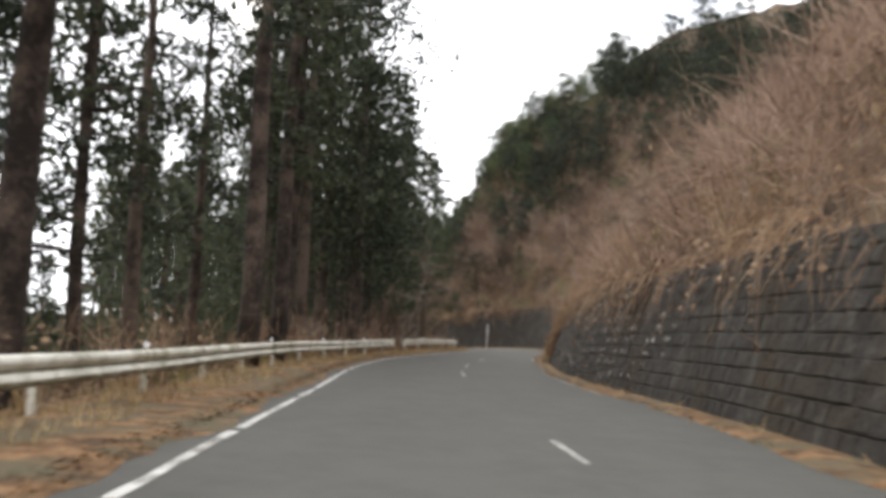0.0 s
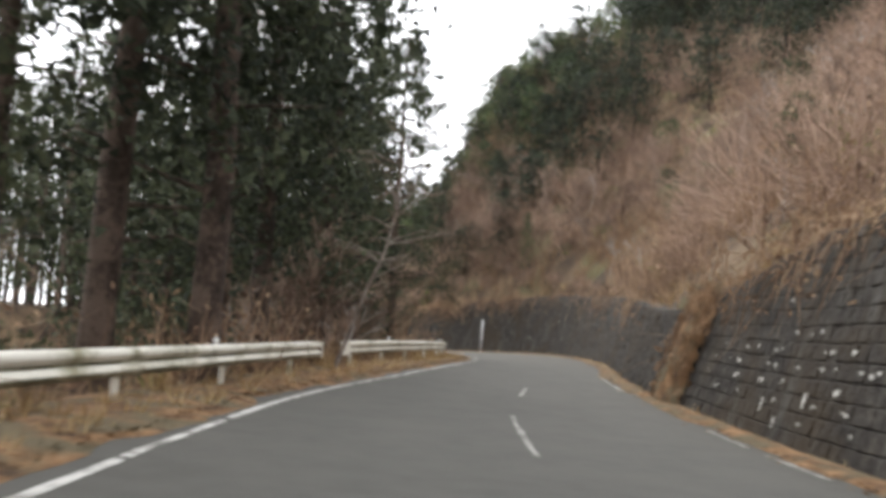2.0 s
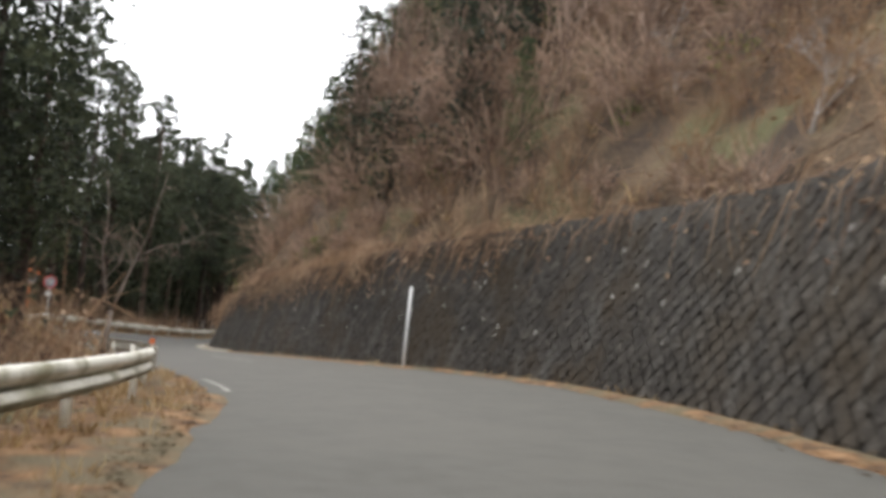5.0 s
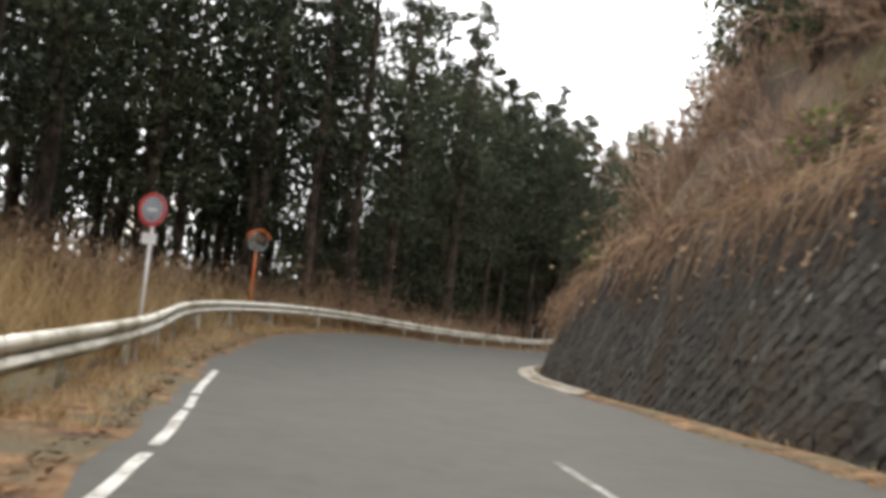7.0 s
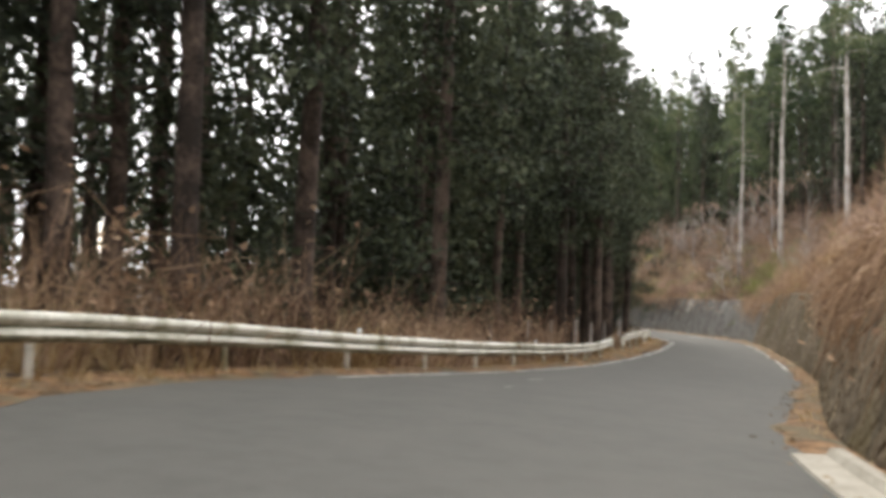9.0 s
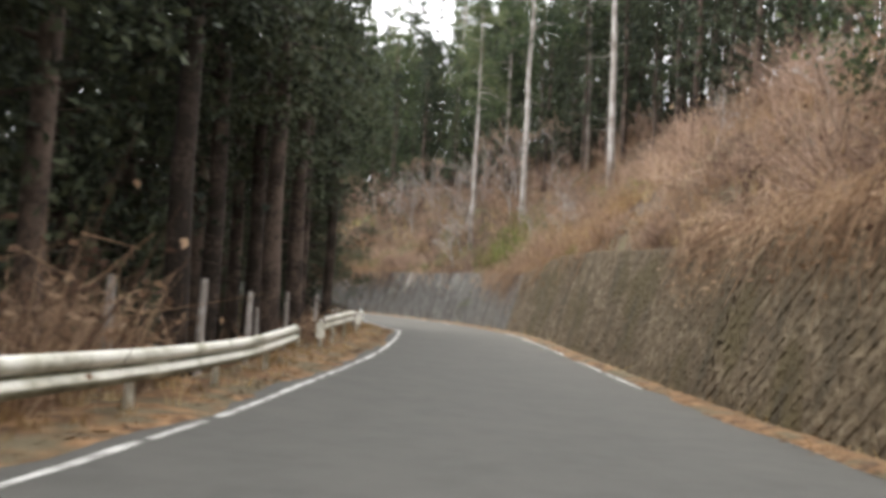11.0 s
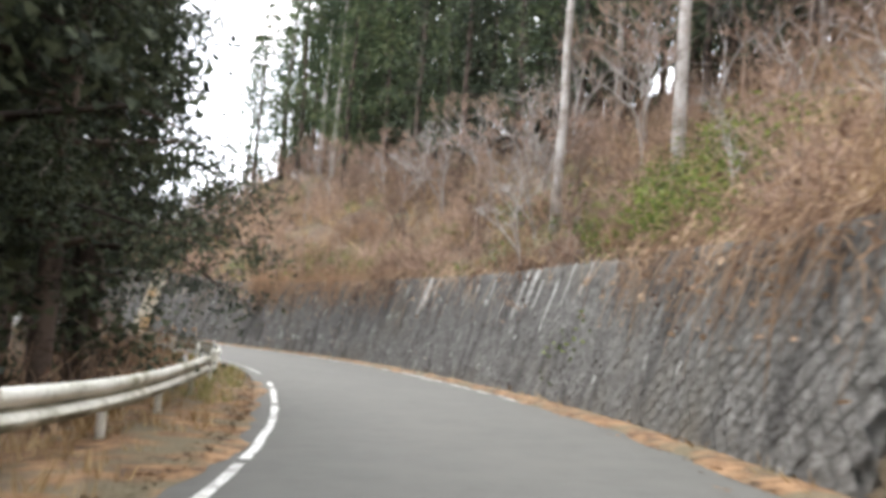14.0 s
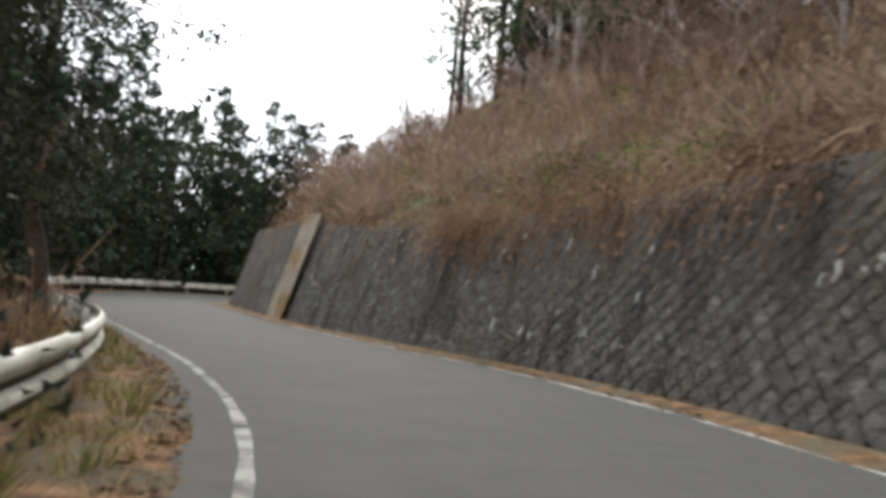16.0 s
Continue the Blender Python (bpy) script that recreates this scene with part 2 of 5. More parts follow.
# ------------------------------------------------------------------ plan of the road
# Reference line: x, y and height of the road surface. Sideways distances count to the right of it.
REF = [(0.79, -19.98, 0.52), (0.00, 0.00, 0.00), (-0.46, 13.67, -0.32), (-0.47, 27.25, -0.69), (0.69, 41.35, -1.14), (2.85, 55.51, -1.28), (4.26, 69.54, -1.57), (3.01, 83.00, -2.04), (-0.94, 95.76, -2.69),
       (-5.14, 107.73, -3.33), (-8.89, 119.16, -3.90), (-10.78, 130.72, -4.32), (-10.49, 142.38, -4.93), (-9.36, 154.05, -5.50), (-8.39, 165.76, -5.70), (-8.23, 177.49, -5.58), (-9.44, 189.30, -5.96), (-12.08, 200.44, -6.07),
       (-14.30, 206.50, -6.07), (-17.60, 212.50, -6.08), (-22.00, 218.00, -6.07), (-28.00, 225.00, -6.05), (-34.00, 232.00, -5.95), (-39.00, 239.00, -5.85), (-42.00, 247.00, -5.75), (-42.00, 256.00, -5.65), (-39.00, 266.00, -5.55)]
REF = [(2.5, -60.0, 1.6)] + REF + [(-34.0, 277.0, -5.4), (-28.0, 288.0, -5.2)]


def smooth_line(points, step=0.5):
    """A Catmull-Rom curve through the points, sampled at even steps."""
    p = np.array(points, float)
    p = np.vstack([2 * p[0] - p[1], p, 2 * p[-1] - p[-2]])
    out = []
    for a, b, c, d in zip(p[:-3], p[1:-2], p[2:-1], p[3:]):
        k1 = (c - a) * np.linalg.norm(c - b) / (np.linalg.norm(c - b) + np.linalg.norm(b - a))
        k2 = (d - b) * np.linalg.norm(c - b) / (np.linalg.norm(c - b) + np.linalg.norm(d - c))
        u = np.linspace(0, 1, 24, endpoint=False)[:, None]
        out.append((2 * u**3 - 3 * u**2 + 1) * b + (u**3 - 2 * u**2 + u) * k1 + (3 * u**2 - 2 * u**3) * c + (u**3 - u**2) * k2)
    out = np.vstack(out + [p[-2:-1]])
    s = np.r_[0, np.cumsum(np.linalg.norm(np.diff(out[:, :2], axis=0), axis=1))]
    even = np.arange(0, s[-1], step)
    return np.stack([np.interp(even, s, out[:, k]) for k in range(3)], 1)


LINE = smooth_line(REF)
LINE_S = np.r_[0, np.cumsum(np.linalg.norm(np.diff(LINE[:, :2], axis=0), axis=1))]
LINE_S -= LINE_S[np.argmin((LINE[:, :2] ** 2).sum(1))]
AHEAD = np.gradient(LINE[:, :2], axis=0)
AHEAD /= np.linalg.norm(AHEAD, axis=1)[:, None]
BANK = [(-60, 0), (0, -1.0), (14, 0.6), (27, 0.1), (41, -1.4), (56, -0.3), (70, 1.2), (83, 2.2), (97, 2.7), (109, 1.3), (121, -1.9), (133, -2.4), (145, -1.0), (157, -1.2), (168, -2.1), (180, 0.2), (192, 1.9), (203, 0.7), (225, 0), (300, 0)]
LEFT = [(-60, -2.0), (10, -2.0), (20, -2.1), (29, -2.6), (36, -3.05), (42, -3.3), (46, -3.1), (50, -2.8), (58, -2.25), (66, -1.7), (76, -1.0), (86, -0.77), (97, -1.4), (104, -2.1), (112, -3.7), (117, -4.15), (124, -5.0), (130, -5.1), (135, -4.3), (140, -3.6), (147, -3.1), (161, -2.8), (171, -2.15), (182, -1.45), (194, -0.95), (203, -0.6), (207, -0.6), (210.5, -0.8), (213.5, -1.15), (217, -1.6), (228, -2.2), (240, -2.6), (300, -2.6)]
RIGHT = [(-60, 4.5), (14, 4.5), (25, 4.36), (32, 4.4), (40, 4.5), (46, 4.1), (50, 3.5), (55, 3.2), (60, 3.4), (67, 3.9), (74, 5.0), (80, 6), (85, 6.8), (90, 6.9), (95, 6.0), (100, 5.2), (106, 4.5), (112, 4.2), (119, 3.6), (124, 2.9), (126.3, 2.6), (131, 2.9), (140, 3.8), (148, 4.3), (158, 4.6), (171, 4.2), (176, 3.6), (180, 3.5), (187, 3.85), (192, 4.3), (199, 5.0), (203, 4.9), (210, 4.8), (220, 4.5), (230, 3.9), (300, 3.6)]
RAIL = [(-60, -4.3), (14, -4.4), (29, -4.8), (36, -4.7), (48, -4.6), (58, -4.1), (66, -3.5), (76, -2.7), (84, -2.2), (88, -2.2), (94, -2.7), (100, -3.4), (107, -4.2), (113, -5.0), (119, -6.4), (125, -7.2), (130, -6.4), (135, -5.2), (140, -4.3), (147, -3.9), (158, -3.8), (166, -3.8), (172, -3.7), (176, -3.3), (180, -3.2), (193, -2.8), (203, -1.9), (208, -2.0), (212, -2.5), (220, -3.2), (232, -3.8), (300, -4.2)]
WALL_H = [(-60, 3.0), (25, 3.0), (33, 3.5), (39, 4.1), (43, 3.9), (46, 3.4), (48, 2.9), (50, 2.5), (52, 2.4), (57, 2.6), (71, 3.6), (80, 4.1), (90, 4.6), (97, 4.4), (112, 4.2), (118, 4.2), (122, 3.8), (125, 3.0), (128, 2.3), (132, 2.3), (140, 3.0), (158, 3.8), (166, 3.8), (178, 3.7), (184, 3.4), (187, 2.9), (193, 3.2), (200, 3.5), (215, 3.6), (228, 3.4), (238, 4.1), (300, 4.0)]
HILL = [(-60, 0.9), (50, 1.0), (85, 1.2), (106, 1.6), (116, 2.0), (143, 2.0), (156, 1.0), (165, 0.78), (200, 0.78), (240, 0.72), (300, 0.7)]
CREST = [(-60, 0.85), (100, 0.85), (140, 0.95), (160, 0.6), (180, 0.38), (300, 0.35)]
OUTER = [(-60, -0.5), (60, -0.5), (92, -0.25), (103, 0.28), (124, 0.28), (134, 0.05), (144, -0.2), (160, -0.4), (300, -0.4)]


def table(rows, s):
    """A value along the road, eased between the rows."""
    a = np.array(rows, float)
    return np.interp(s, a[:, 0], a[:, 1])


def soft_table(rows, s):
    s = np.asarray(s, float)
    return sum(table(rows, s + d) for d in (-2.5, -1.25, 0, 1.25, 2.5)) / 5


def place(s, lat, h=0.0):
    """The point lat metres right of the reference line, h above the banked road; arrays or numbers."""
    s, lat = np.asarray(s, float), np.asarray(lat, float)
    x, y, z = (np.interp(s, LINE_S, LINE[:, k]) for k in range(3))
    ax, ay = np.interp(s, LINE_S, AHEAD[:, 0]), np.interp(s, LINE_S, AHEAD[:, 1])
    n = np.hypot(ax, ay)
    z = z + np.tan(np.radians(soft_table(BANK, s))) * np.clip(lat, -6, 8) + h
    return np.stack(np.broadcast_arrays(x + ay / n * lat, y - ax / n * lat, z), -1)


def heading(s):
    return math.atan2(-float(np.interp(s, LINE_S, AHEAD[:, 0])), float(np.interp(s, LINE_S, AHEAD[:, 1])))


def road_coords(x, y):
    """Distance along and to the right of the reference line, for arrays of points."""
    s, lat = np.empty(len(x)), np.empty(len(x))
    for k in range(0, len(x), 4000):
        dx, dy = x[k : k + 4000, None] - LINE[None, :, 0], y[k : k + 4000, None] - LINE[None, :, 1]
        i = np.argmin(dx * dx + dy * dy, 1)
        j = np.arange(len(i))
        s[k : k + 4000] = LINE_S[i] + dx[j, i] * AHEAD[i, 0] + dy[j, i] * AHEAD[i, 1]
        side = dx[j, i] * AHEAD[i, 1] - dy[j, i] * AHEAD[i, 0]
        lat[k : k + 4000] = np.sign(side) * np.sqrt(dx[j, i] ** 2 + dy[j, i] ** 2)
    return s, lat


def lumps(x, y, size):
    """A smooth uneven field about -1 to 1."""
    x, y = np.asarray(x) / size, np.asarray(y) / size
    return (np.sin(x * 1.7 + 1.3 * np.sin(y * 1.1)) + np.sin(y * 1.9 + 1.7 * np.sin(x * 0.9 + 2)) + np.sin((x + y) * 2.7 + 1) * 0.5 + np.sin((x - 1.3 * y) * 4.1) * 0.3) / 2.8


def ground_height(s, lat, x, y):
    """Height of the ground, away from the road, over the banked road plane, and the road's height."""
    wall_foot = soft_table(RIGHT, s) + 0.7
    wall_h = soft_table(WALL_H, s)
    back = lat - (wall_foot + 0.3 * wall_h + 0.9)
    up = wall_h - 0.15 + np.minimum(np.minimum(back, 13) * table(HILL, s) + np.maximum(back - 13, 0) * table(CREST, s), 46 + 4 * lumps(x, y, 30)) + lumps(x, y, 6) * np.clip(back, 0, 6) * 0.18
    h = np.where(back > 0, up, -0.05)
    rail = soft_table(RAIL, s)
    out = rail - 0.6 - lat
    down = np.clip(out * table(OUTER, s), -32, 2.0) + lumps(x, y, 5) * np.clip(out, 0, 4) * 0.12
    h = np.where(out > 0, down, h)
    edge = soft_table(LEFT, s) - 0.35
    verge = np.clip((edge - lat) / 1.2, 0, 1) * 0.06 * (1 + lumps(x, y, 1.5))
    h = np.where((lat < edge) & (out <= 0), h + verge, h)
    h = np.where((lat > edge - 0.3) & (lat < wall_foot - 0.4), -0.12, h)
    return h


def ground_z(s, lat):
    p = place(s, lat)
    return p + np.stack([0 * p[..., 0], 0 * p[..., 0], ground_height(np.asarray(s, float), np.asarray(lat, float), p[..., 0], p[..., 1])], -1)


# ------------------------------------------------------------------ mesh helpers
def mesh_object(name, verts, faces, mat, smooth=False, mats=None, face_mats=None):
    """One mesh object. faces: an (n, 3 or 4) array, or a list of faces of any size."""
    me = bpy.data.meshes.new(name)
    if isinstance(faces, np.ndarray):
        v, n, k = np.asarray(verts, np.float32), len(faces), faces.shape[1]
        me.vertices.add(len(v))
        me.vertices.foreach_set("co", v.ravel())
        me.loops.add(n * k)
        me.loops.foreach_set("vertex_index", faces.astype(np.int32).ravel())
        me.polygons.add(n)
        me.polygons.foreach_set("loop_start", np.arange(0, n * k, k, dtype=np.int32))
        me.update(calc_edges=True)
    else:
        me.from_pydata([tuple(map(float, v)) for v in verts], [], [tuple(map(int, f)) for f in faces])
    for m in mats or [mat]:
        me.materials.append(m)
    if face_mats is not None:
        me.polygons.foreach_set("material_index", np.asarray(face_mats, np.int32))
    if smooth:
        me.polygons.foreach_set("use_smooth", [True] * len(me.polygons))
    me.update()
    return new(name, me)


def part(name, data, mat, parent, label="", smooth=False):
    """One mesh of its own under a thing or a part."""
    ob = mesh_object(name, data[0], data[1], mat, smooth)
    ob.parent = parent
    return tagged(ob, label) if label else ob


def thing(name, label, category, group="", kind="", at=None):
    ob = new(name)
    if at is not None:
        ob.matrix_world = at
    return tagged(ob, label, category, group, kind)


def joined(pieces):
    """Several (verts, faces) of one face size as one."""
    off, vs, fs = 0, [], []
    for v, f in pieces:
        vs.append(np.asarray(v, float))
        fs.append(np.asarray(f) + off)
        off += len(v)
    return np.vstack(vs), np.vstack(fs)


def tube(points, radii, sides=6, cap=True):
    """A tapered tube of quads along the points."""
    p, r = np.asarray(points, float), np.broadcast_to(radii, len(points)).astype(float)
    d = np.gradient(p, axis=0)
    d /= np.maximum(np.linalg.norm(d, axis=1), 1e-9)[:, None]
    ref = np.where(np.abs(d[:, 2:]) > 0.9, [[1.0, 0, 0]], [[0, 0, 1.0]])
    u = np.cross(d, ref)
    u /= np.linalg.norm(u, axis=1)[:, None]
    w = np.cross(d, u)
    a = np.arange(sides) * 2 * math.pi / sides
    v = p[:, None] + r[:, None, None] * (np.cos(a)[None, :, None] * u[:, None] + np.sin(a)[None, :, None] * w[:, None])
    f = [[i * sides + j, i * sides + (j + 1) % sides, (i + 1) * sides + (j + 1) % sides, (i + 1) * sides + j] for i in range(len(p) - 1) for j in range(sides)]
    v = v.reshape(-1, 3)
    if cap:
        n = len(v)
        v = np.vstack([v, p[0], p[-1]])
        for j in range(0, sides):
            f.append([n, (j + 1) % sides, j, j])
            f.append([n + 1, n - sides + j, n - sides + (j + 1) % sides, n - sides + (j + 1) % sides])
    return v, [tuple(dict.fromkeys(q)) for q in f]


def box(x0, y0, z0, x1, y1, z1):
    v = [(x, y, z) for z in (z0, z1) for y in (y0, y1) for x in (x0, x1)]
    return v, [(0, 2, 3, 1), (4, 5, 7, 6), (0, 1, 5, 4), (2, 6, 7, 3), (0, 4, 6, 2), (1, 3, 7, 5)]


def mixed(pieces):
    off, vs, fs = 0, [], []
    for v, f in pieces:
        vs += [tuple(q) for q in v]
        fs += [tuple(i + off for i in q) for q in f]
        off += len(v)
    return vs, fs


def cards(centres, length, width, rng, droop=0.0, outward=None):
    """Small leaf quads, bent nowhere, turned every way; sizes vary by a third."""
    n = len(centres)
    d = rng.normal(size=(n, 3))
    if outward is not None:
        d = d * 0.6 + outward
    d[:, 2] -= droop
    d /= np.linalg.norm(d, axis=1)[:, None]
    w = np.cross(d, rng.normal(size=(n, 3)))
    w /= np.linalg.norm(w, axis=1)[:, None]
    L = (length * rng.uniform(0.6, 1.3, n))[:, None]
    W = (width * rng.uniform(0.6, 1.3, n))[:, None]
    a, b = centres - d * L / 2, centres + d * L / 2
    v = np.stack([a - w * W * 0.25, centres - w * W * 0.5 + d * L * 0.1, b, centres + w * W * 0.5 + d * L * 0.1], 1).reshape(-1, 3)
    return v, np.arange(4 * n).reshape(-1, 4)


def tri_cards(centres, length, width, rng, droop=0.0, outward=None):
    """The same as three-cornered sprays, for crowns."""
    v, f = cards(centres, length, width, rng, droop, outward)
    v = v.reshape(-1, 4, 3)[:, [1, 2, 3]]
    v[:, 0] += (v[:, 0] - v[:, 2]) * 0.25
    return v.reshape(-1, 3), np.arange(3 * len(v)).reshape(-1, 3)


def ribbons(starts, ends, width, rng, sag=0.0, short=False):
    """Thin tapering twigs or blades, each two quads long, with a bend."""
    n = len(starts)
    mid = (starts + ends) / 2 + rng.normal(size=(n, 3)) * np.linalg.norm(ends - starts, axis=1)[:, None] * 0.08
    mid[:, 2] += sag * np.linalg.norm(ends - starts, axis=1)
    side = np.cross(ends - starts, rng.normal(size=(n, 3)))
    side /= np.maximum(np.linalg.norm(side, axis=1), 1e-9)[:, None]
    w = (np.broadcast_to(width, n) * rng.uniform(0.7, 1.3, n))[:, None]
    if short:
        v = np.stack([starts - side * w / 2, starts + side * w / 2, ends + side * w * 0.15, ends - side * w * 0.15], 1).reshape(-1, 3)
        return v, np.arange(4 * n).reshape(-1, 4)
    v = np.stack([starts - side * w / 2, starts + side * w / 2, mid + side * w * 0.38, mid - side * w * 0.38, ends + side * w * 0.1, ends - side * w * 0.1], 1).reshape(-1, 3)
    k = np.arange(n)[:, None] * 6
    return v, np.vstack([k + [0, 1, 2, 3], k + [3, 2, 4, 5]])


# ------------------------------------------------------------------ ground, road, verge
def spaced(a, b, step, far):
    core = list(np.arange(a, b + step, step))
    lo, hi, d = a, b + step, step
    while hi < far:
        d *= 1.35
        lo, hi = lo - d, hi + d
        core = [lo] + core + [hi]
    return np.array(core)


gx, gy = spaced(-62, 44, 1.3, 2600), spaced(-24, 285, 1.3, 2600)
GX, GY = np.meshgrid(gx, gy)
g_s, g_lat = road_coords(GX.ravel(), GY.ravel())
g_base = place(g_s, g_lat)[:, 2]
g_h = ground_height(g_s, g_lat, GX.ravel(), GY.ravel())
far_off = np.clip((np.maximum(np.abs(GX.ravel() + 9) - 60, np.abs(GY.ravel() - 130) - 160)) / 300, 0, 1)
g_z = (g_base + g_h) * (1 - far_off) + far_off * (-75 + 25 * lumps(GX.ravel(), GY.ravel(), 160))
nx, ny = len(gx), len(gy)
gi = (np.arange(ny - 1)[:, None] * nx + np.arange(nx - 1)[None]).ravel()
tagged(mesh_object("ground", np.stack([GX.ravel(), GY.ravel(), g_z], 1), np.stack([gi, gi + 1, gi + nx + 1, gi + nx], 1), M["ground"], True), "brown leaf-covered forest floor and steep hillside", "ground", kind="structure")


def strip(name, s0, s1, lat_a, lat_b, h, mat, step=0.5, across=6, edge_noise=0.0, crown=0.0):
    """A sheet that follows the road between two sideways distances (functions of the way along)."""
    s = np.arange(s0, s1 + 1e-6, step)
    a, b = lat_a(s), lat_b(s)
    if edge_noise:
        a = a + edge_noise * (lumps(s, 0 * s, 0.9) + lumps(s, 0 * s + 7, 0.35) * 0.5)
        b = b + edge_noise * (lumps(s, 0 * s + 3, 0.8) + lumps(s, 0 * s + 9, 0.4) * 0.5)
    u = np.linspace(0, 1, across)
    lat = a[:, None] * (1 - u) + b[:, None] * u
    hh = h + crown * 4 * u * (1 - u)
    v = place(np.repeat(s[:, None], across, 1), lat, np.broadcast_to(hh, lat.shape)).reshape(-1, 3)
    i = (np.arange(len(s) - 1)[:, None] * across + np.arange(across - 1)[None]).ravel()
    return mesh_object(name, v, np.stack([i, i + 1, i + across + 1, i + across], 1), mat, True)


left_line, right_line, rail_line = (lambda s: soft_table(LEFT, s)), (lambda s: soft_table(RIGHT, s)), (lambda s: soft_table(RAIL, s))
S0, S1 = -55.0, 296.0
tagged(strip("road", S0, S1, lambda s: left_line(s) - 0.75, lambda s: right_line(s) + 0.45, 0.0, M["asphalt"], across=12), "worn grey asphalt mountain road with faded markings", "road", kind="structure")
tagged(strip("verge_left", S0, S1, lambda s: rail_line(s) - 0.9, lambda s: left_line(s) - 0.28 - table(((202, 0), (205, 0.22), (222, 0.22), (226, 0)), s) + 0.1 * np.sin(s * 0.7), 0.004, M["litter"], across=10, edge_noise=0.16, crown=0.05), "verge of orange-brown fallen leaves and needles beside the road", "verge", kind="structure")
tagged(strip("verge_right", S0, S1, lambda s: right_line(s) + 0.12 + 0.1 * np.sin(s * 0.5), lambda s: right_line(s) + 0.95, 0.004, M["litter"], across=8, edge_noise=0.14, crown=0.07), "strip of fallen brown leaves along the foot of the wall", "verge", kind="structure")


def marking(s0, s1, lat, width, rng, gap=0.35, kind="paint"):
    """White paint worn through in places: a run of short uneven pieces."""
    s = s0
    while s < s1:
        e = min(s + rng.uniform(1.5, 5.0), s1)
        yield strip("road_marking", s, e, lambda q: lat(q) - width / 2, lambda q: lat(q) + width / 2, 0.006, M[kind], step=0.4, across=3, edge_noise=0.018)
        s = e + rng.uniform(0.02, gap)


paint_rng = np.random.default_rng(5)
for a, b, gap, kind in ((S0, 62, 0.05, "paint"), (62, 76, 0.6, "paint_faint"), (85.7, 89.4, 0.05, "paint_faint"), (98, 112.4, 0.05, "paint"), (136, 162, 0.1, "paint"), (162, 202.6, 0.04, "paint"), (205.6, 250, 0.04, "paint_faint")):
    for m in marking(a, b, left_line, 0.12, paint_rng, gap, kind):
        tagged(m, "worn white line along the road's edge", "road marking", kind="structure")
for a, b, gap in ((20, 44, 1.6), (52, 62, 1.6), (165, 187, 0.2), (198, 232, 0.4)):
    for m in marking(a, b, lambda q: right_line(q) + 0.02, 0.11, paint_rng, gap, "paint_faint" if a < 100 else "paint"):
        tagged(m, "worn white line along the road's edge", "road marking", kind="structure")
for a, e, lat_a, lat_e in ((8.6, 10.4, 1.9, 1.8), (26.4, 29.6, 1.29, 1.15), (30.8, 32.3, 1.08, 1.02), (37.4, 42.7, 0.86, 0.60), (47.0, 49.9, 0.66, 0.70), (99.9, 105.0, 2.10, 1.47), (138.0, 138.7, -1.5, -1.4), (141.4, 142.3, -1.8, -1.7)):
    m = strip("road_marking", a, e, lambda q: np.interp(q, (a, e), (lat_a, lat_e)) - 0.045, lambda q: np.interp(q, (a, e), (lat_a, lat_e)) + 0.045, 0.006, M["paint_faint"], step=0.3, across=3, edge_noise=0.02)
    tagged(m, "faded white centre line dash on the asphalt", "road marking", kind="structure")


# ------------------------------------------------------------------ retaining walls
wall_rng = np.random.default_rng(11)
BATTER = 0.30


def wall_face(s, h):
    """A point on the leaning wall face at the way along s and the height h."""
    return place(s, right_line(s) + 0.75 + BATTER * h, h)


def wall_core(name, s0, s1, label, mat):
    s = np.arange(s0, s1 + 0.01, 1.0)
    top = soft_table(WALL_H, s)
    foot = right_line(s) + 0.75
    rows = [place(s, foot, -0.4), place(s, foot + BATTER * top, top), place(s, foot + BATTER * top + 1.8, top - 0.05), place(s, foot + 3.4, -0.4 + 0 * s)]
    n = len(s)
    v = np.vstack(rows)
    f = [(a * n + i, a * n + i + 1, ((a + 1) % 4) * n + i + 1, ((a + 1) % 4) * n + i) for a in range(4) for i in range(n - 1)]
    f += [(0, n, 2 * n, 3 * n), (n - 1, 4 * n - 1, 3 * n - 1, 2 * n - 1)]
    return tagged(mesh_object(name, v, f, M[mat]), label, "retaining wall", kind="structure")


def block_mesh(l, h, d):
    """One rough-faced block: a bevelled slab that stands proud of the wall, its face towards +y."""
    e = 0.022
    v = [(-l / 2, 0, -h / 2), (l / 2, 0, -h / 2), (l / 2, 0, h / 2), (-l / 2, 0, h / 2), (-l / 2 + e, d, -h / 2 + e), (l / 2 - e, d, -h / 2 + e), (l / 2 - e, d, h / 2 - e), (-l / 2 + e, d, h / 2 - e), (0, d * 1.06, 0)]
    f = [(0, 1, 5, 4), (1, 2, 6, 5), (2, 3, 7, 6), (3, 0, 4, 7), (4, 5, 8), (5, 6, 8), (6, 7, 8), (7, 4, 8)]
    return np.array(v), f


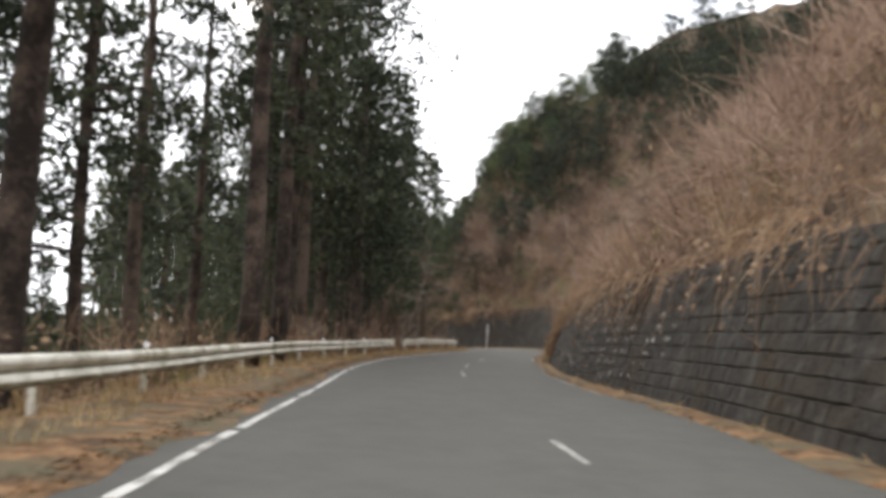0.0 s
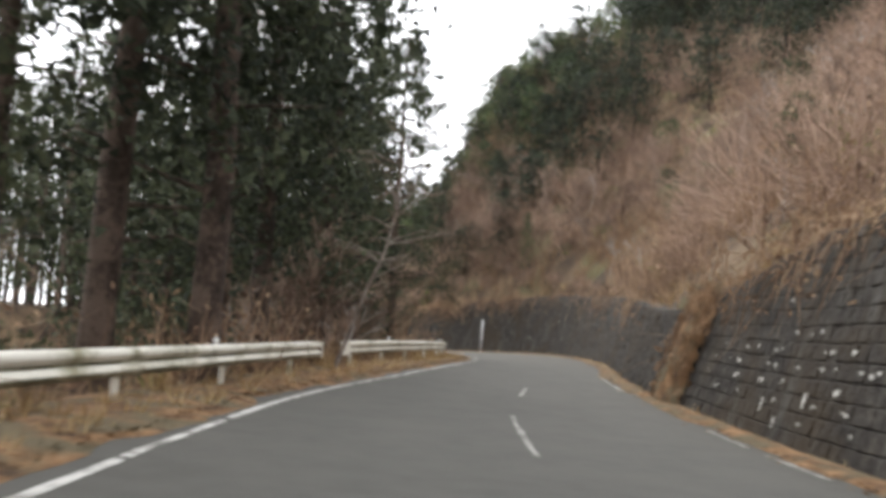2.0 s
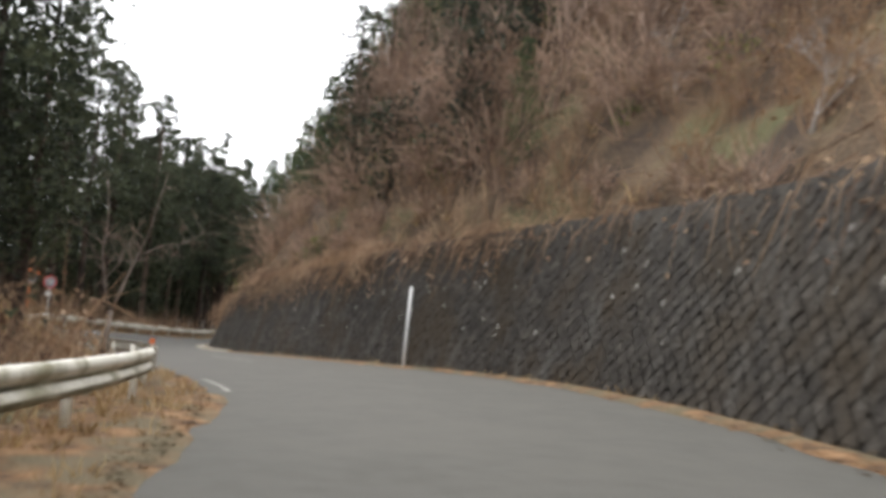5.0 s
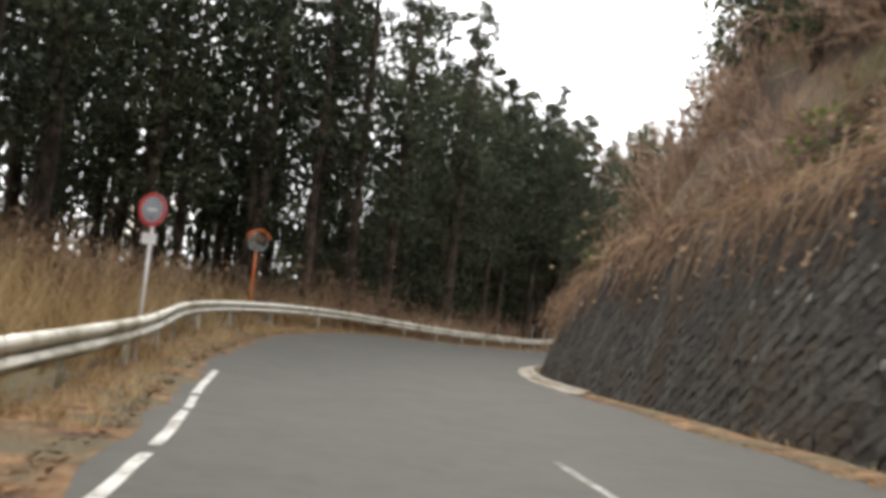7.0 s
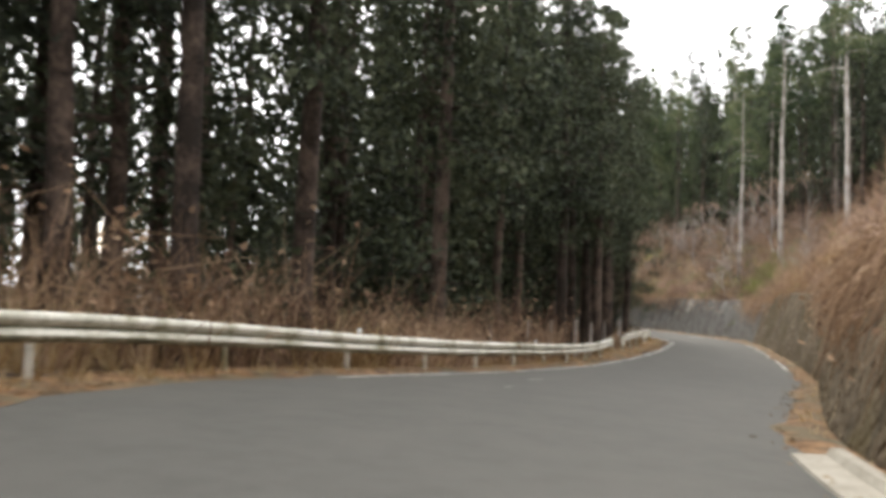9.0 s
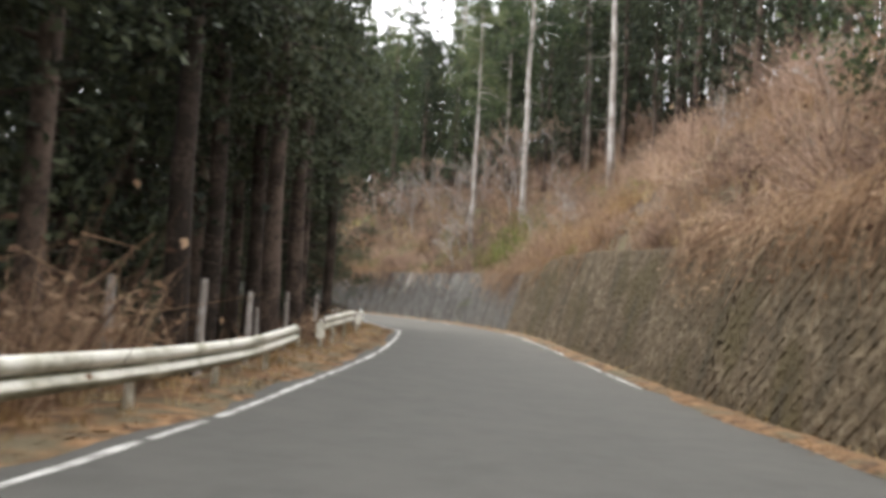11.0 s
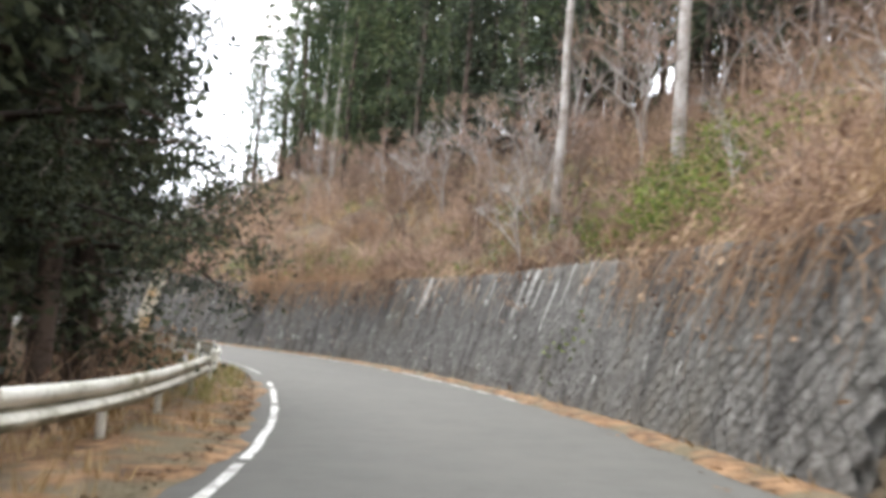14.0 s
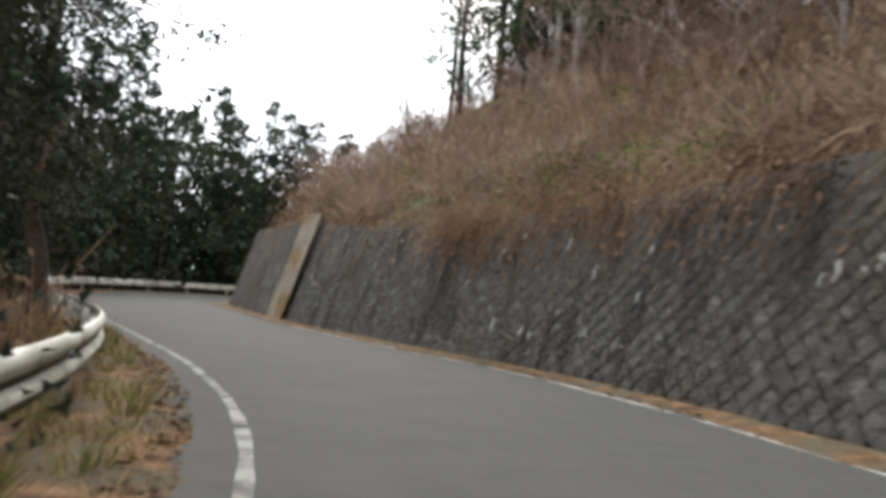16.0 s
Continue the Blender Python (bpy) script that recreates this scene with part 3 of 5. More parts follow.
def lay_blocks(wall, s0, s1, mat, length, course, depth, loose=0.0, stretch=None, diamond=False, jitter=0.008):
    """Blocks in courses on the wall face. Those in the stretch are pieces of their own, the rest one mesh."""
    bv, bf = block_mesh(length - 0.005, course - 0.005, depth)
    rise = course
    if diamond:
        length, rise = length * 1.4142, course * 0.7071
    tri = [f for f in bf]
    shared = None
    vs, fs, off, singles = [], [], 0, 0
    row = 0
    while row * rise < 4.8:
        h = (row + 0.5) * rise
        s = s0 + (row % 2) * length / 2 + length / 2
        while s < s1 - length / 3:
            if h < float(soft_table(WALL_H, s)) - 0.05:
                p = wall_face(s, h)
                a = wall_face(s + 0.1, h) - wall_face(s - 0.1, h)
                a /= np.linalg.norm(a)
                u = wall_face(s, h + 0.1) - wall_face(s, h - 0.1)
                u /= np.linalg.norm(u)
                o = np.cross(u, a)
                k = wall_rng.uniform(0.5, 1.5)
                turn = wall_rng.normal(0, loose) + (math.pi / 4 if diamond else 0)
                lv = bv * [1, k, 1]
                if stretch and stretch[0] <= s <= stretch[1] and singles < 300:
                    if shared is None:
                        ob = mesh_object("block", bv, tri, mat)
                        shared = ob.data
                    else:
                        ob = new("block", shared)
                    m = Matrix(((a[0], o[0], u[0], p[0]), (a[1], o[1], u[1], p[1]), (a[2], o[2], u[2], p[2]), (0, 0, 0, 1)))
                    ob.matrix_world = m @ Matrix.Rotation(turn, 4, "Y") @ Matrix.Diagonal((1, k, 1, 1))
                    ob.parent = wall
                    singles += 1
                else:
                    c, sn = math.cos(turn), math.sin(turn)
                    lv = np.stack([lv[:, 0] * c + lv[:, 2] * sn, lv[:, 1], -lv[:, 0] * sn + lv[:, 2] * c], 1)
                    lv = lv + wall_rng.normal(0, jitter, lv.shape)
                    vs.append(p + lv[:, :1] * a + lv[:, 1:2] * o + lv[:, 2:] * u)
                    fs += [tuple(i + off for i in f) for f in tri]
                    off += len(bv)
            s += length
        row += 1
    ob = mesh_object("blockwork", np.vstack(vs), fs, mat)
    ob.parent = wall
    tagged(ob, kind="stuff")


def lime_marks(wall, spots, rng):
    """White lime that has run down from the joints: thin uneven tongues on the face."""
    for s, h, l, d, lean in spots:
        n = 6
        hs = np.linspace(h, h - d, n)
        wob = rng.normal(0, 0.02, n)
        pts = []
        for k, q in enumerate(hs):
            w = l / 2 * (1 - 0.6 * k / n) * rng.uniform(0.7, 1.2)
            c = s + lean * (h - q) + wob[k]
            for e in (-w, w):
                p = wall_face(c + e, q)
                out = place(c, right_line(c) + 0.75 + BATTER * q - 0.11, q)
                pts.append(out + (p - wall_face(c, q)))
        f = [(2 * k, 2 * k + 1, 2 * k + 3, 2 * k + 2) for k in range(n - 1)]
        ob = mesh_object("lime_streak", pts, f, M["lime"])
        ob.parent = wall


WALLS = {}
for name, s0, s1, label in (("wall_1", S0, 49.3, "dark stone retaining wall with white lime stains"), ("wall_2", 49.3, 127.5, "tall dark weathered block retaining wall"), ("wall_3", 127.5, 163.0, "overgrown brown mossy retaining wall under dry brush"),
                            ("wall_4", 163.0, 187.5, "brown mossy block retaining wall"), ("wall_5", 187.5, 270.0, "grey rough block retaining wall with white lime streaks")):
    WALLS[name] = wall_core(name, s0, s1, label, {"wall_3": "joint_brown", "wall_4": "joint_brown", "wall_5": "joint_grey"}.get(name, "joint"))


# ------------------------------------------------------------------ trees
def cedar_parts(seed, height, bare, spread, radius, boughs, tufts, leaf=0.5, puff=1.0):
    """Trunk and drooping crown of a tall conifer; bare: the height of the lowest live bough."""
    rng = np.random.default_rng(seed)
    z = np.linspace(-0.6, height, 9)
    bend = np.cumsum(rng.normal(0, 0.07, (9, 2)), axis=0)
    bend -= bend[0]
    spine = np.c_[bend, z]
    trunk = [tube(spine, radius * np.r_[1.35, 1.0, 0.92, 0.82, 0.70, 0.56, 0.40, 0.24, 0.05], 8)]
    crown = []
    for k in range(boughs):
        h = bare + (height - bare) * ((k + rng.uniform()) / boughs) ** 0.9
        u = (height - h) / (height - bare)
        reach = spread * (0.25 + 0.85 * u**0.7) * rng.uniform(0.5, 1.2)
        a = rng.uniform(0, 2 * math.pi)
        root = np.array([np.interp(h, z, spine[:, 0]), np.interp(h, z, spine[:, 1]), h])
        tip = root + np.array([math.cos(a), math.sin(a), rng.uniform(-0.3, 0.2)]) * reach
        for q in (0.45, 0.85):
            c = root + (tip - root) * (q + rng.normal(0, 0.08)) - [0, 0, 0.2 * q * q * reach]
            wide = puff * (0.20 + 0.19 * reach) * rng.uniform(0.8, 1.3)
            crown += spray(c, (wide, wide, wide * 0.55), tufts, leaf, rng, 0.4)
        if k % 2 == 0:
            trunk.append(tube([root, (root + tip) / 2 + [0, 0, 0.05 * reach], tip - [0, 0, 0.17 * reach]], [0.05 + 0.012 * reach, 0.03, 0.008], 4, False))
    for _ in range(int(bare * 2)):
        h = rng.uniform(1.8, bare)
        a = rng.uniform(0, 2 * math.pi)
        root = np.array([np.interp(h, z, spine[:, 0]), np.interp(h, z, spine[:, 1]), h])
        L = rng.uniform(0.4, 1.8)
        trunk.append(tube([root, root + [math.cos(a) * L, math.sin(a) * L, rng.uniform(-0.3, 0.2)]], [0.025, 0.006], 3, False))
    return mixed(trunk), joined(crown)


def spray(centre, size, leaves, leaf, rng, droop=0.3):
    """A lump of foliage: close in the middle, with loose leaves that stand out of it."""
    d = rng.normal(size=(leaves, 3))
    d /= np.linalg.norm(d, axis=1)[:, None]
    c = centre + d * size * (rng.uniform(0.02, 1.4, (leaves, 1)) ** 0.75)
    return [tri_cards(c, leaf, leaf * 0.55, rng, droop, d * 0.7)]


def clump_crown(rng, spine, height, bare, spread, lobes, leaves, leaf, cone=True, wide=1.0):
    """A full crown of sprays round a trunk: a cone, or rounded."""
    pieces = []
    for k in range(lobes):
        v = (k + rng.uniform(0.2, 0.8)) / lobes
        h = bare + (height - bare) * v**0.85
        reach = spread * (0.16 + 0.84 * (1 - v) ** 0.75 * min(1, 0.55 + 3 * v)) if cone else spread * math.sqrt(max(0.06, 1 - (1.75 * v - 0.8) ** 2))
        a = k * 2.4 + rng.normal(0, 0.4)
        out = reach * rng.uniform(0.25, 0.8)
        w = wide * (reach * rng.uniform(0.3, 0.5) + 0.15)
        x, y = (np.interp(h, spine[:, 2], spine[:, i]) for i in (0, 1))
        centre = np.array([x + math.cos(a) * out, y + math.sin(a) * out, h - (0.18 * out if cone else 0)])
        pieces += spray(centre, (w, w, w * rng.uniform(0.45, 0.75)), leaves, leaf, rng)
    return joined(pieces)


def straight_spine(rng, height, wander=0.07):
    z = np.linspace(-0.6, height, 9)
    bend = np.cumsum(rng.normal(0, wander, (9, 2)), axis=0)
    return np.c_[bend - bend[0], z]


def make_clump(seed, height, bare, spread, radius, lobes, leaves, leaf, bark, needles, label, name="cedar_tree", cone=True, wide=1.0):
    """A tree with a trunk, a few limbs and a crown of sprays."""
    rng = np.random.default_rng(seed)
    t = thing(name, label, "tree")
    spine = straight_spine(rng, height * 0.97)
    wood = [tube(spine, radius * np.r_[1.35, 1.0, 0.92, 0.82, 0.70, 0.56, 0.40, 0.24, 0.05], 7)]
    for _ in range(9):
        h, a = rng.uniform(bare * 0.5, height * 0.75), rng.uniform(0, 2 * math.pi)
        root = np.array([np.interp(h, spine[:, 2], spine[:, 0]), np.interp(h, spine[:, 2], spine[:, 1]), h])
        L = spread * rng.uniform(0.3, 0.8)
        wood.append(tube([root, root + [math.cos(a) * L, math.sin(a) * L, rng.uniform(-0.1, 0.3) * L]], [radius * 0.22, 0.01], 3, False))
    part("trunk", mixed(wood), M[bark], t, smooth=True)
    part("crown", clump_crown(rng, spine, height, bare, spread, lobes, leaves, leaf, cone, wide), M[needles], t)
    return t


def limb_tree_parts(seed, height, spread, radius, levels=4, lean=(0, 0), low=0.25, twig_w=0.022):
    """A forked bare tree: trunk and limbs, and fine twigs."""
    rng = np.random.default_rng(seed)
    wood, fine_a, fine_b = [], [], []

    def grow(p, d, length, r, level):
        d = d / np.linalg.norm(d)
        mid = p + d * length * 0.5 + rng.normal(0, 0.06 * length, 3)
        q = p + d * length + rng.normal(0, 0.05 * length, 3)
        if r > 0.012:
            wood.append(tube([p, mid, q], [r, r * 0.85, r * 0.68], (6 if level == 0 else 4) if level < 2 else 3, False))
        else:
            fine_a.extend([p, mid])
            fine_b.extend([mid, q])
        if level >= levels:
            for _ in range(3):
                t = d + rng.normal(0, 0.6, 3)
                fine_a.append(p + (q - p) * rng.uniform(0.2, 1))
                fine_b.append(fine_a[-1] + t / np.linalg.norm(t) * length * rng.uniform(0.4, 0.9))
            return
        for k in range(rng.integers(2, 4) + (level == 0)):
            t = d + rng.normal(0, 0.42, 3) * [spread, spread, 0.6] + [0, 0, 0.15]
            grow(mid + (q - mid) * rng.uniform(0.1, 1.0), t, length * rng.uniform(0.58, 0.85), r * rng.uniform(0.5, 0.68), level + 1)

    grow(np.array([0, 0, -0.4]), np.array([lean[0], lean[1], 1.0]), height * max(low, 0.28), radius, 0)
    twigs = ribbons(np.array(fine_a), np.array(fine_b), twig_w, rng, 0.02)
    return mixed(wood), twigs


def stand_at(s, lat, turn, scale=1.0, sink=0.25):
    p = ground_z(s, lat)
    return Matrix.Translation((float(p[0]), float(p[1]), float(p[2]) - sink)) @ Matrix.Rotation(turn, 4, "Z") @ Matrix.Diagonal((scale, scale, scale, 1))


def make_cedar(seed, height, bare, spread, radius, boughs, tufts, bark, needles, label, category, leaf=0.38, name="cedar_tree", puff=1.0):
    t = thing(name, label, category)
    wood, crown = cedar_parts(seed, height, bare, spread, radius, boughs, tufts, leaf, puff)
    part("trunk", wood, M[bark], t, smooth=True)
    part("crown", crown, M[needles], t)
    return t


def make_bare(seed, height, spread, radius, bark, label, levels=4, lean=(0, 0), name="bare_tree", low=0.28, twig_w=0.022, crown=None):
    t = thing(name, label, "tree")
    wood, twigs = limb_tree_parts(seed, height, spread, radius, levels, lean, low, twig_w)
    part("trunk", wood, M[bark], t, smooth=True)
    part("crown", twigs, M[crown or ("bark_pale" if bark == "bark_pale" else "twig")], t)
    return t


CEDAR_LABEL = "tall dark cedar with reddish-brown trunk beside the guard rail"
cedars = [make_cedar(21, 24, 7.5, 3.4, 0.30, 46, 56, "bark", "cedar", CEDAR_LABEL, "tree"), make_cedar(22, 27, 9.0, 3.1, 0.27, 46, 56, "bark", "cedar", CEDAR_LABEL, "tree"),
          make_cedar(23, 21, 4.5, 3.2, 0.22, 46, 56, "bark", "cedar", CEDAR_LABEL, "tree"), make_cedar(24, 17, 2.0, 3.4, 0.2, 50, 58, "bark", "cedar", "dense dark cedar with boughs close to the ground", "tree")]
talls = [make_cedar(27, 21, 7.0, 3.7, 0.27, 60, 60, "bark", "cedar", "tall cedar with a bare reddish-brown lower trunk", "tree", leaf=0.34), make_cedar(28, 22.5, 8.5, 3.5, 0.30, 60, 60, "bark", "cedar", "tall cedar with a bare reddish-brown lower trunk", "tree", leaf=0.34)]
far_cedars = [make_clump(35 + k, h, b, 3.5, 0.24, 28, 46, 0.6, "bark", "cedar", "tall dark cedar in the plantation", wide=1.2) for k, (h, b) in enumerate(((24, 8.0), (26, 9.5), (21, 4.5), (18, 2.5)))]
pales = [make_cedar(31, 26, 15, 2.8, 0.24, 40, 48, "bark_pale", "fir", "tall pale-trunked conifer on the hillside", "tree", name="conifer_tree"), make_cedar(32, 22, 11, 2.6, 0.19, 40, 48, "bark_pale", "fir", "slim pale-trunked conifer on the hillside", "tree", name="conifer_tree")]
bares = [make_bare(41, 7.0, 1.2, 0.10, "twig", "bare brown winter tree on the hillside"), make_bare(42, 9.0, 1.0, 0.12, "twig", "bare brown winter tree on the hillside"), make_bare(43, 6.0, 1.4, 0.08, "bark_pale", "bare pale-branched winter tree")]
hazes = [make_bare(44, 10.0, 1.0, 0.11, "twig", "tall bare tree with a haze of brown twigs above the wall", 5, twig_w=0.034), make_bare(45, 8.5, 1.2, 0.10, "twig", "tall bare tree with a haze of brown twigs above the wall", 5, twig_w=0.034)]
tans = [make_bare(49, 9.5, 1.1, 0.10, "bark_pale", "tall bare tree with pale tan twigs on the hillside", 5, twig_w=0.03, crown="bare"), make_bare(40, 7.5, 1.3, 0.09, "bark_pale", "bare tree with pale tan twigs on the hillside", 5, twig_w=0.03, crown="bare")]
evers = [make_clump(51, 9.0, 1.4, 3.3, 0.2, 24, 70, 0.46, "bark", "fir", "round dark evergreen tree on the hill crest", "evergreen_tree", False), make_clump(52, 7.0, 1.0, 2.9, 0.16, 22, 70, 0.44, "bark", "fir", "round dark evergreen tree on the hill crest", "evergreen_tree", False)]
youngs = [make_clump(61, 5.5, 0.5, 1.9, 0.1, 15, 60, 0.36, "bark", "cedar", "dense dark young evergreen under the cedars", "evergreen_tree", False), make_clump(62, 4.5, 0.4, 1.8, 0.09, 14, 60, 0.36, "bark", "cedar", "dense dark young evergreen under the cedars", "evergreen_tree", False)]
nears = [make_cedar(75, 17, 3.6, 3.9, 0.22, 90, 170, "bark", "cedar", "dense dark cedar leaning over the bend", "tree", leaf=0.18, puff=0.75)]
bends = [make_cedar(76, 16, 4.4, 4.0, 0.24, 120, 150, "bark", "cedar", "dark cedar with a full crown over the bend", "tree", leaf=0.17, puff=0.62)]
broads = [make_clump(71, 19, 4.0, 4.4, 0.30, 64, 110, 0.40, "bark", "cedar", "broad dark evergreen that hangs over the guard rail", "evergreen_tree", False), make_clump(72, 18, 3.6, 4.2, 0.26, 56, 96, 0.44, "bark", "cedar", "broad dark evergreen with a full crown", "evergreen_tree", False)]
firs = [make_clump(73, 22, 3.5, 3.5, 0.24, 40, 66, 0.46, "bark", "fir", "green fir on the hillside above the wall", "fir_tree"), make_clump(74, 18, 2.5, 3.3, 0.2, 38, 66, 0.46, "bark", "fir", "green fir on the hillside above the wall", "fir_tree")]
used = set()


def plant(kinds, k, s, lat, turn, scale=1.0, group=""):
    t = kinds[k]
    m = stand_at(s, lat, turn, scale)
    if t.name not in used:
        used.add(t.name)
        t.matrix_world = m
        ob = t
    else:
        ob = copy_thing(t, m)
        ob.matrix_basis = m
    if group:
        tagged(ob, group=group)
    return ob


def joined_forest(name, spots, label):
    """Far trees that nobody could count, as one mesh: spots of (kinds, which, way along, sideways, turn, size)."""
    vs, fs, ms, mats, off = [], [], [], [], 0
    for kinds, k, s, lat, turn, scale in spots:
        m = np.array(stand_at(s, lat, turn, scale))
        for o in kinds[k].children:
            me = o.data
            me.calc_loop_triangles()
            v = np.empty(len(me.vertices) * 3)
            me.vertices.foreach_get("co", v)
            f = np.empty(len(me.loop_triangles) * 3, np.int32)
            me.loop_triangles.foreach_get("vertices", f)
            if me.materials[0] not in mats:
                mats.append(me.materials[0])
            vs.append(v.reshape(-1, 3) @ m[:3, :3].T + m[:3, 3])
            fs.append(f.reshape(-1, 3) + off)
            ms.append(np.full(len(f) // 3, mats.index(me.materials[0])))
            off += len(me.vertices)
    return tagged(mesh_object(name, np.vstack(vs), np.vstack(fs), None, mats=mats, face_mats=np.concatenate(ms)), label, "forest", kind="stuff")


tree_rng = np.random.default_rng(77)
for s, lat, k, sc in ((43.5, -5.7, 0, 1.12), (48.5, -6.4, 0, 0.95), (56.5, -6.8, 0, 0.85), (38.0, -9.5, 1, 0.9), (101.8, -5.6, 0, 0.75), (96.5, -6.6, 0, 0.8), (139.0, -9.6, 1, 1.0), (133.5, -11.0, 1, 1.1), (123.5, -14.0, 1, 1.0), (126.0, -16.0, 0, 1.0), (129.5, -14.0, 1, 1.1), (121.0, -17.5, 1, 1.1), (128.0, -19.0, 1, 1.2), (131.5, -17.0, 1, 1.1), (135.0, -14.0, 1, 1.0), (117.0, -17.0, 1, 1.0),
                      (144.5, -8.6, 1, 0.95), (149.5, -8.4, 1, 1.05), (153.5, -9.4, 1, 1.1), (158.0, -9.0, 0, 1.0), (163.5, -9.4, 1, 1.1), (113.0, -16.0, 1, 0.9), (168.5, -10.2, 1, 1.0)):
    plant(broads, k, s, lat, tree_rng.uniform(0, 6.28), sc, "broad roadside evergreens")
for s, lat, sc in ((193.5, -5.8, 1.0), (196.0, -5.0, 1.0), (199.5, -5.0, 1.05), (205.0, -5.4, 1.05), (224.0, -6.6, 1.1), (230.0, -6.4, 1.1), (67.0, -5.7, 1.0)):
    plant(nears, 0, s, lat, tree_rng.uniform(0, 6.28), sc, "roadside cedars")
for s, lat, sc in ((210.8, -6.2, 1.05), (217.0, -6.2, 1.0)):
    plant(bends, 0, s, lat, tree_rng.uniform(0, 6.28), sc, "roadside cedars")
for s, lat, k, sc in ((228, 19, 0, 1.0), (231.5, 22, 1, 1.0), (233, 16.5, 1, 1.0), (236, 20, 0, 1.05), (239, 24, 0, 1.0), (240.5, 17, 1, 1.1), (243.5, 21, 0, 1.0), (247, 16, 1, 0.95), (248, 25, 0, 1.05), (251.5, 20, 0, 0.95),
                      (225, 25, 0, 1.0), (221.5, 28, 1, 1.1), (217, 30, 0, 0.9), (255, 16.5, 1, 0.8), (257, 24, 0, 1.0), (211, 29, 1, 1.0), (205.5, 27, 0, 1.0)):
    plant(firs, k, s, lat, tree_rng.uniform(0, 6.28), sc, "hillside firs")
# the cedars that stand close behind the rail, one by one
for s, lat, k, sc in ((13.5, -6.6, 0, 1.0), (25.2, -5.35, 0, 1.05), (16.0, -9.5, 1, 0.95), (9.0, -8.8, 2, 0.9), (11.5, -10.5, 1, 0.9), (20.0, -15.0, 2, 0.95), (27.0, -14.5, 2, 0.9), (18.5, -12.0, 2, 0.9), (13.0, -12.5, 0, 0.9), (22.5, -12.5, 2, 0.85), (20.5, -8.4, 2, 0.9), (25.5, -9.2, 0, 0.85), (31.0, -9.4, 1, 0.8), (29.4, -5.6, 0, 0.95), (33.6, -6.4, 1, 0.9), (37.3, -6.7, 0, 1.0), (37.6, -8.8, 1, 0.85), (42.5, -7.4, 0, 1.05), (45.5, -9.0, 2, 1.0), (46.5, -6.9, 1, 0.85), (57.5, -7.0, 2, 0.9), (54, -9.5, 1, 0.9),
                      (63, -8.5, 3, 0.9), (73, -8.6, 3, 1.0), (58, -9.5, 0, 0.9), (78, -8.0, 2, 1.0), (84, -7.6, 1, 1.0), (88, -9.2, 3, 1.1), (91.5, -6.4, 1, 0.9), (97, -8.6, 2, 1.1), (101, -7.8, 0, 0.85),
                      (112, -10.5, 1, 0.85), (117.7, -12.0, 0, 0.9), (133.7, -8.4, 1, 0.9), (134.9, -6.9, 1, 0.9), (139.3, -6.9, 0, 0.9), (143.5, -8.6, 1, 0.9), (147.7, -6.8, 0, 0.95), (151, -8.6, 1, 0.85), (155, -7.0, 1, 0.75),
                      (190, -6.4, 3, 1.0), (196, -7.0, 3, 0.95), (207, -9.0, 0, 0.9), (214, -8.0, 2, 0.9), (226, -7.5, 3, 1.0), (232, -7.2, 2, 1.0), (237, -8.5, 3, 1.1)):
    plant(cedars, k, s, lat, tree_rng.uniform(0, 6.28), sc, "roadside cedars")


for s, lat, k, sc in ((158.5, -7.2, 0, 0.9), (162.0, -6.0, 1, 0.9), (165.5, -6.4, 0, 0.95), (168.6, -5.4, 1, 0.9), (171.7, -6.6, 0, 0.95), (175.6, -5.7, 1, 1.0), (178.6, -7.4, 0, 1.0), (182.0, -5.9, 1, 1.0), (184.6, -7.6, 0, 1.0), (187.4, -4.7, 0, 1.0), (173.4, -8.8, 1, 0.95), (180.2, -9.2, 0, 1.0), (189.0, -7.4, 1, 0.95)):
    plant(talls, k, s, lat, tree_rng.uniform(0, 6.28), sc, "roadside cedars")


def scatter(n, s0, s1, lat0, lat1, least, rng, taken):
    """Spots at least a distance apart, in road coordinates."""
    out = []
    for _ in range(n * 40):
        if len(out) >= n:
            break
        s, lat = rng.uniform(s0, s1), rng.uniform(lat0, lat1)
        p = place(s, lat)[:2]
        if all((p[0] - q[0]) ** 2 + (p[1] - q[1]) ** 2 > least**2 for q in taken):
            taken.append(p)
            out.append((s, lat))
    return out


taken = []
for n, s0, s1, a, b, ks in ((10, -4, 56, -24, -10.5, (0, 1)), (20, 54, 98, -24, -10, (2, 3, 0)), (40, 98, 138, -34, -13, (0, 1, 2, 3)), (32, 128, 172, -24, -9.5, (0, 1, 2)), (34, 166, 205, -24, -8.5, (1, 0)), (22, 205, 245, -26, -10, (2, 3))):
    for s, lat in scatter(n, s0, s1, a, b, 2.3, tree_rng, taken):
        plant(far_cedars if lat < -9.8 else cedars, ks[tree_rng.integers(len(ks))], s, lat, tree_rng.uniform(0, 6.28), tree_rng.uniform(0.8, 1.1), "cedar plantation")
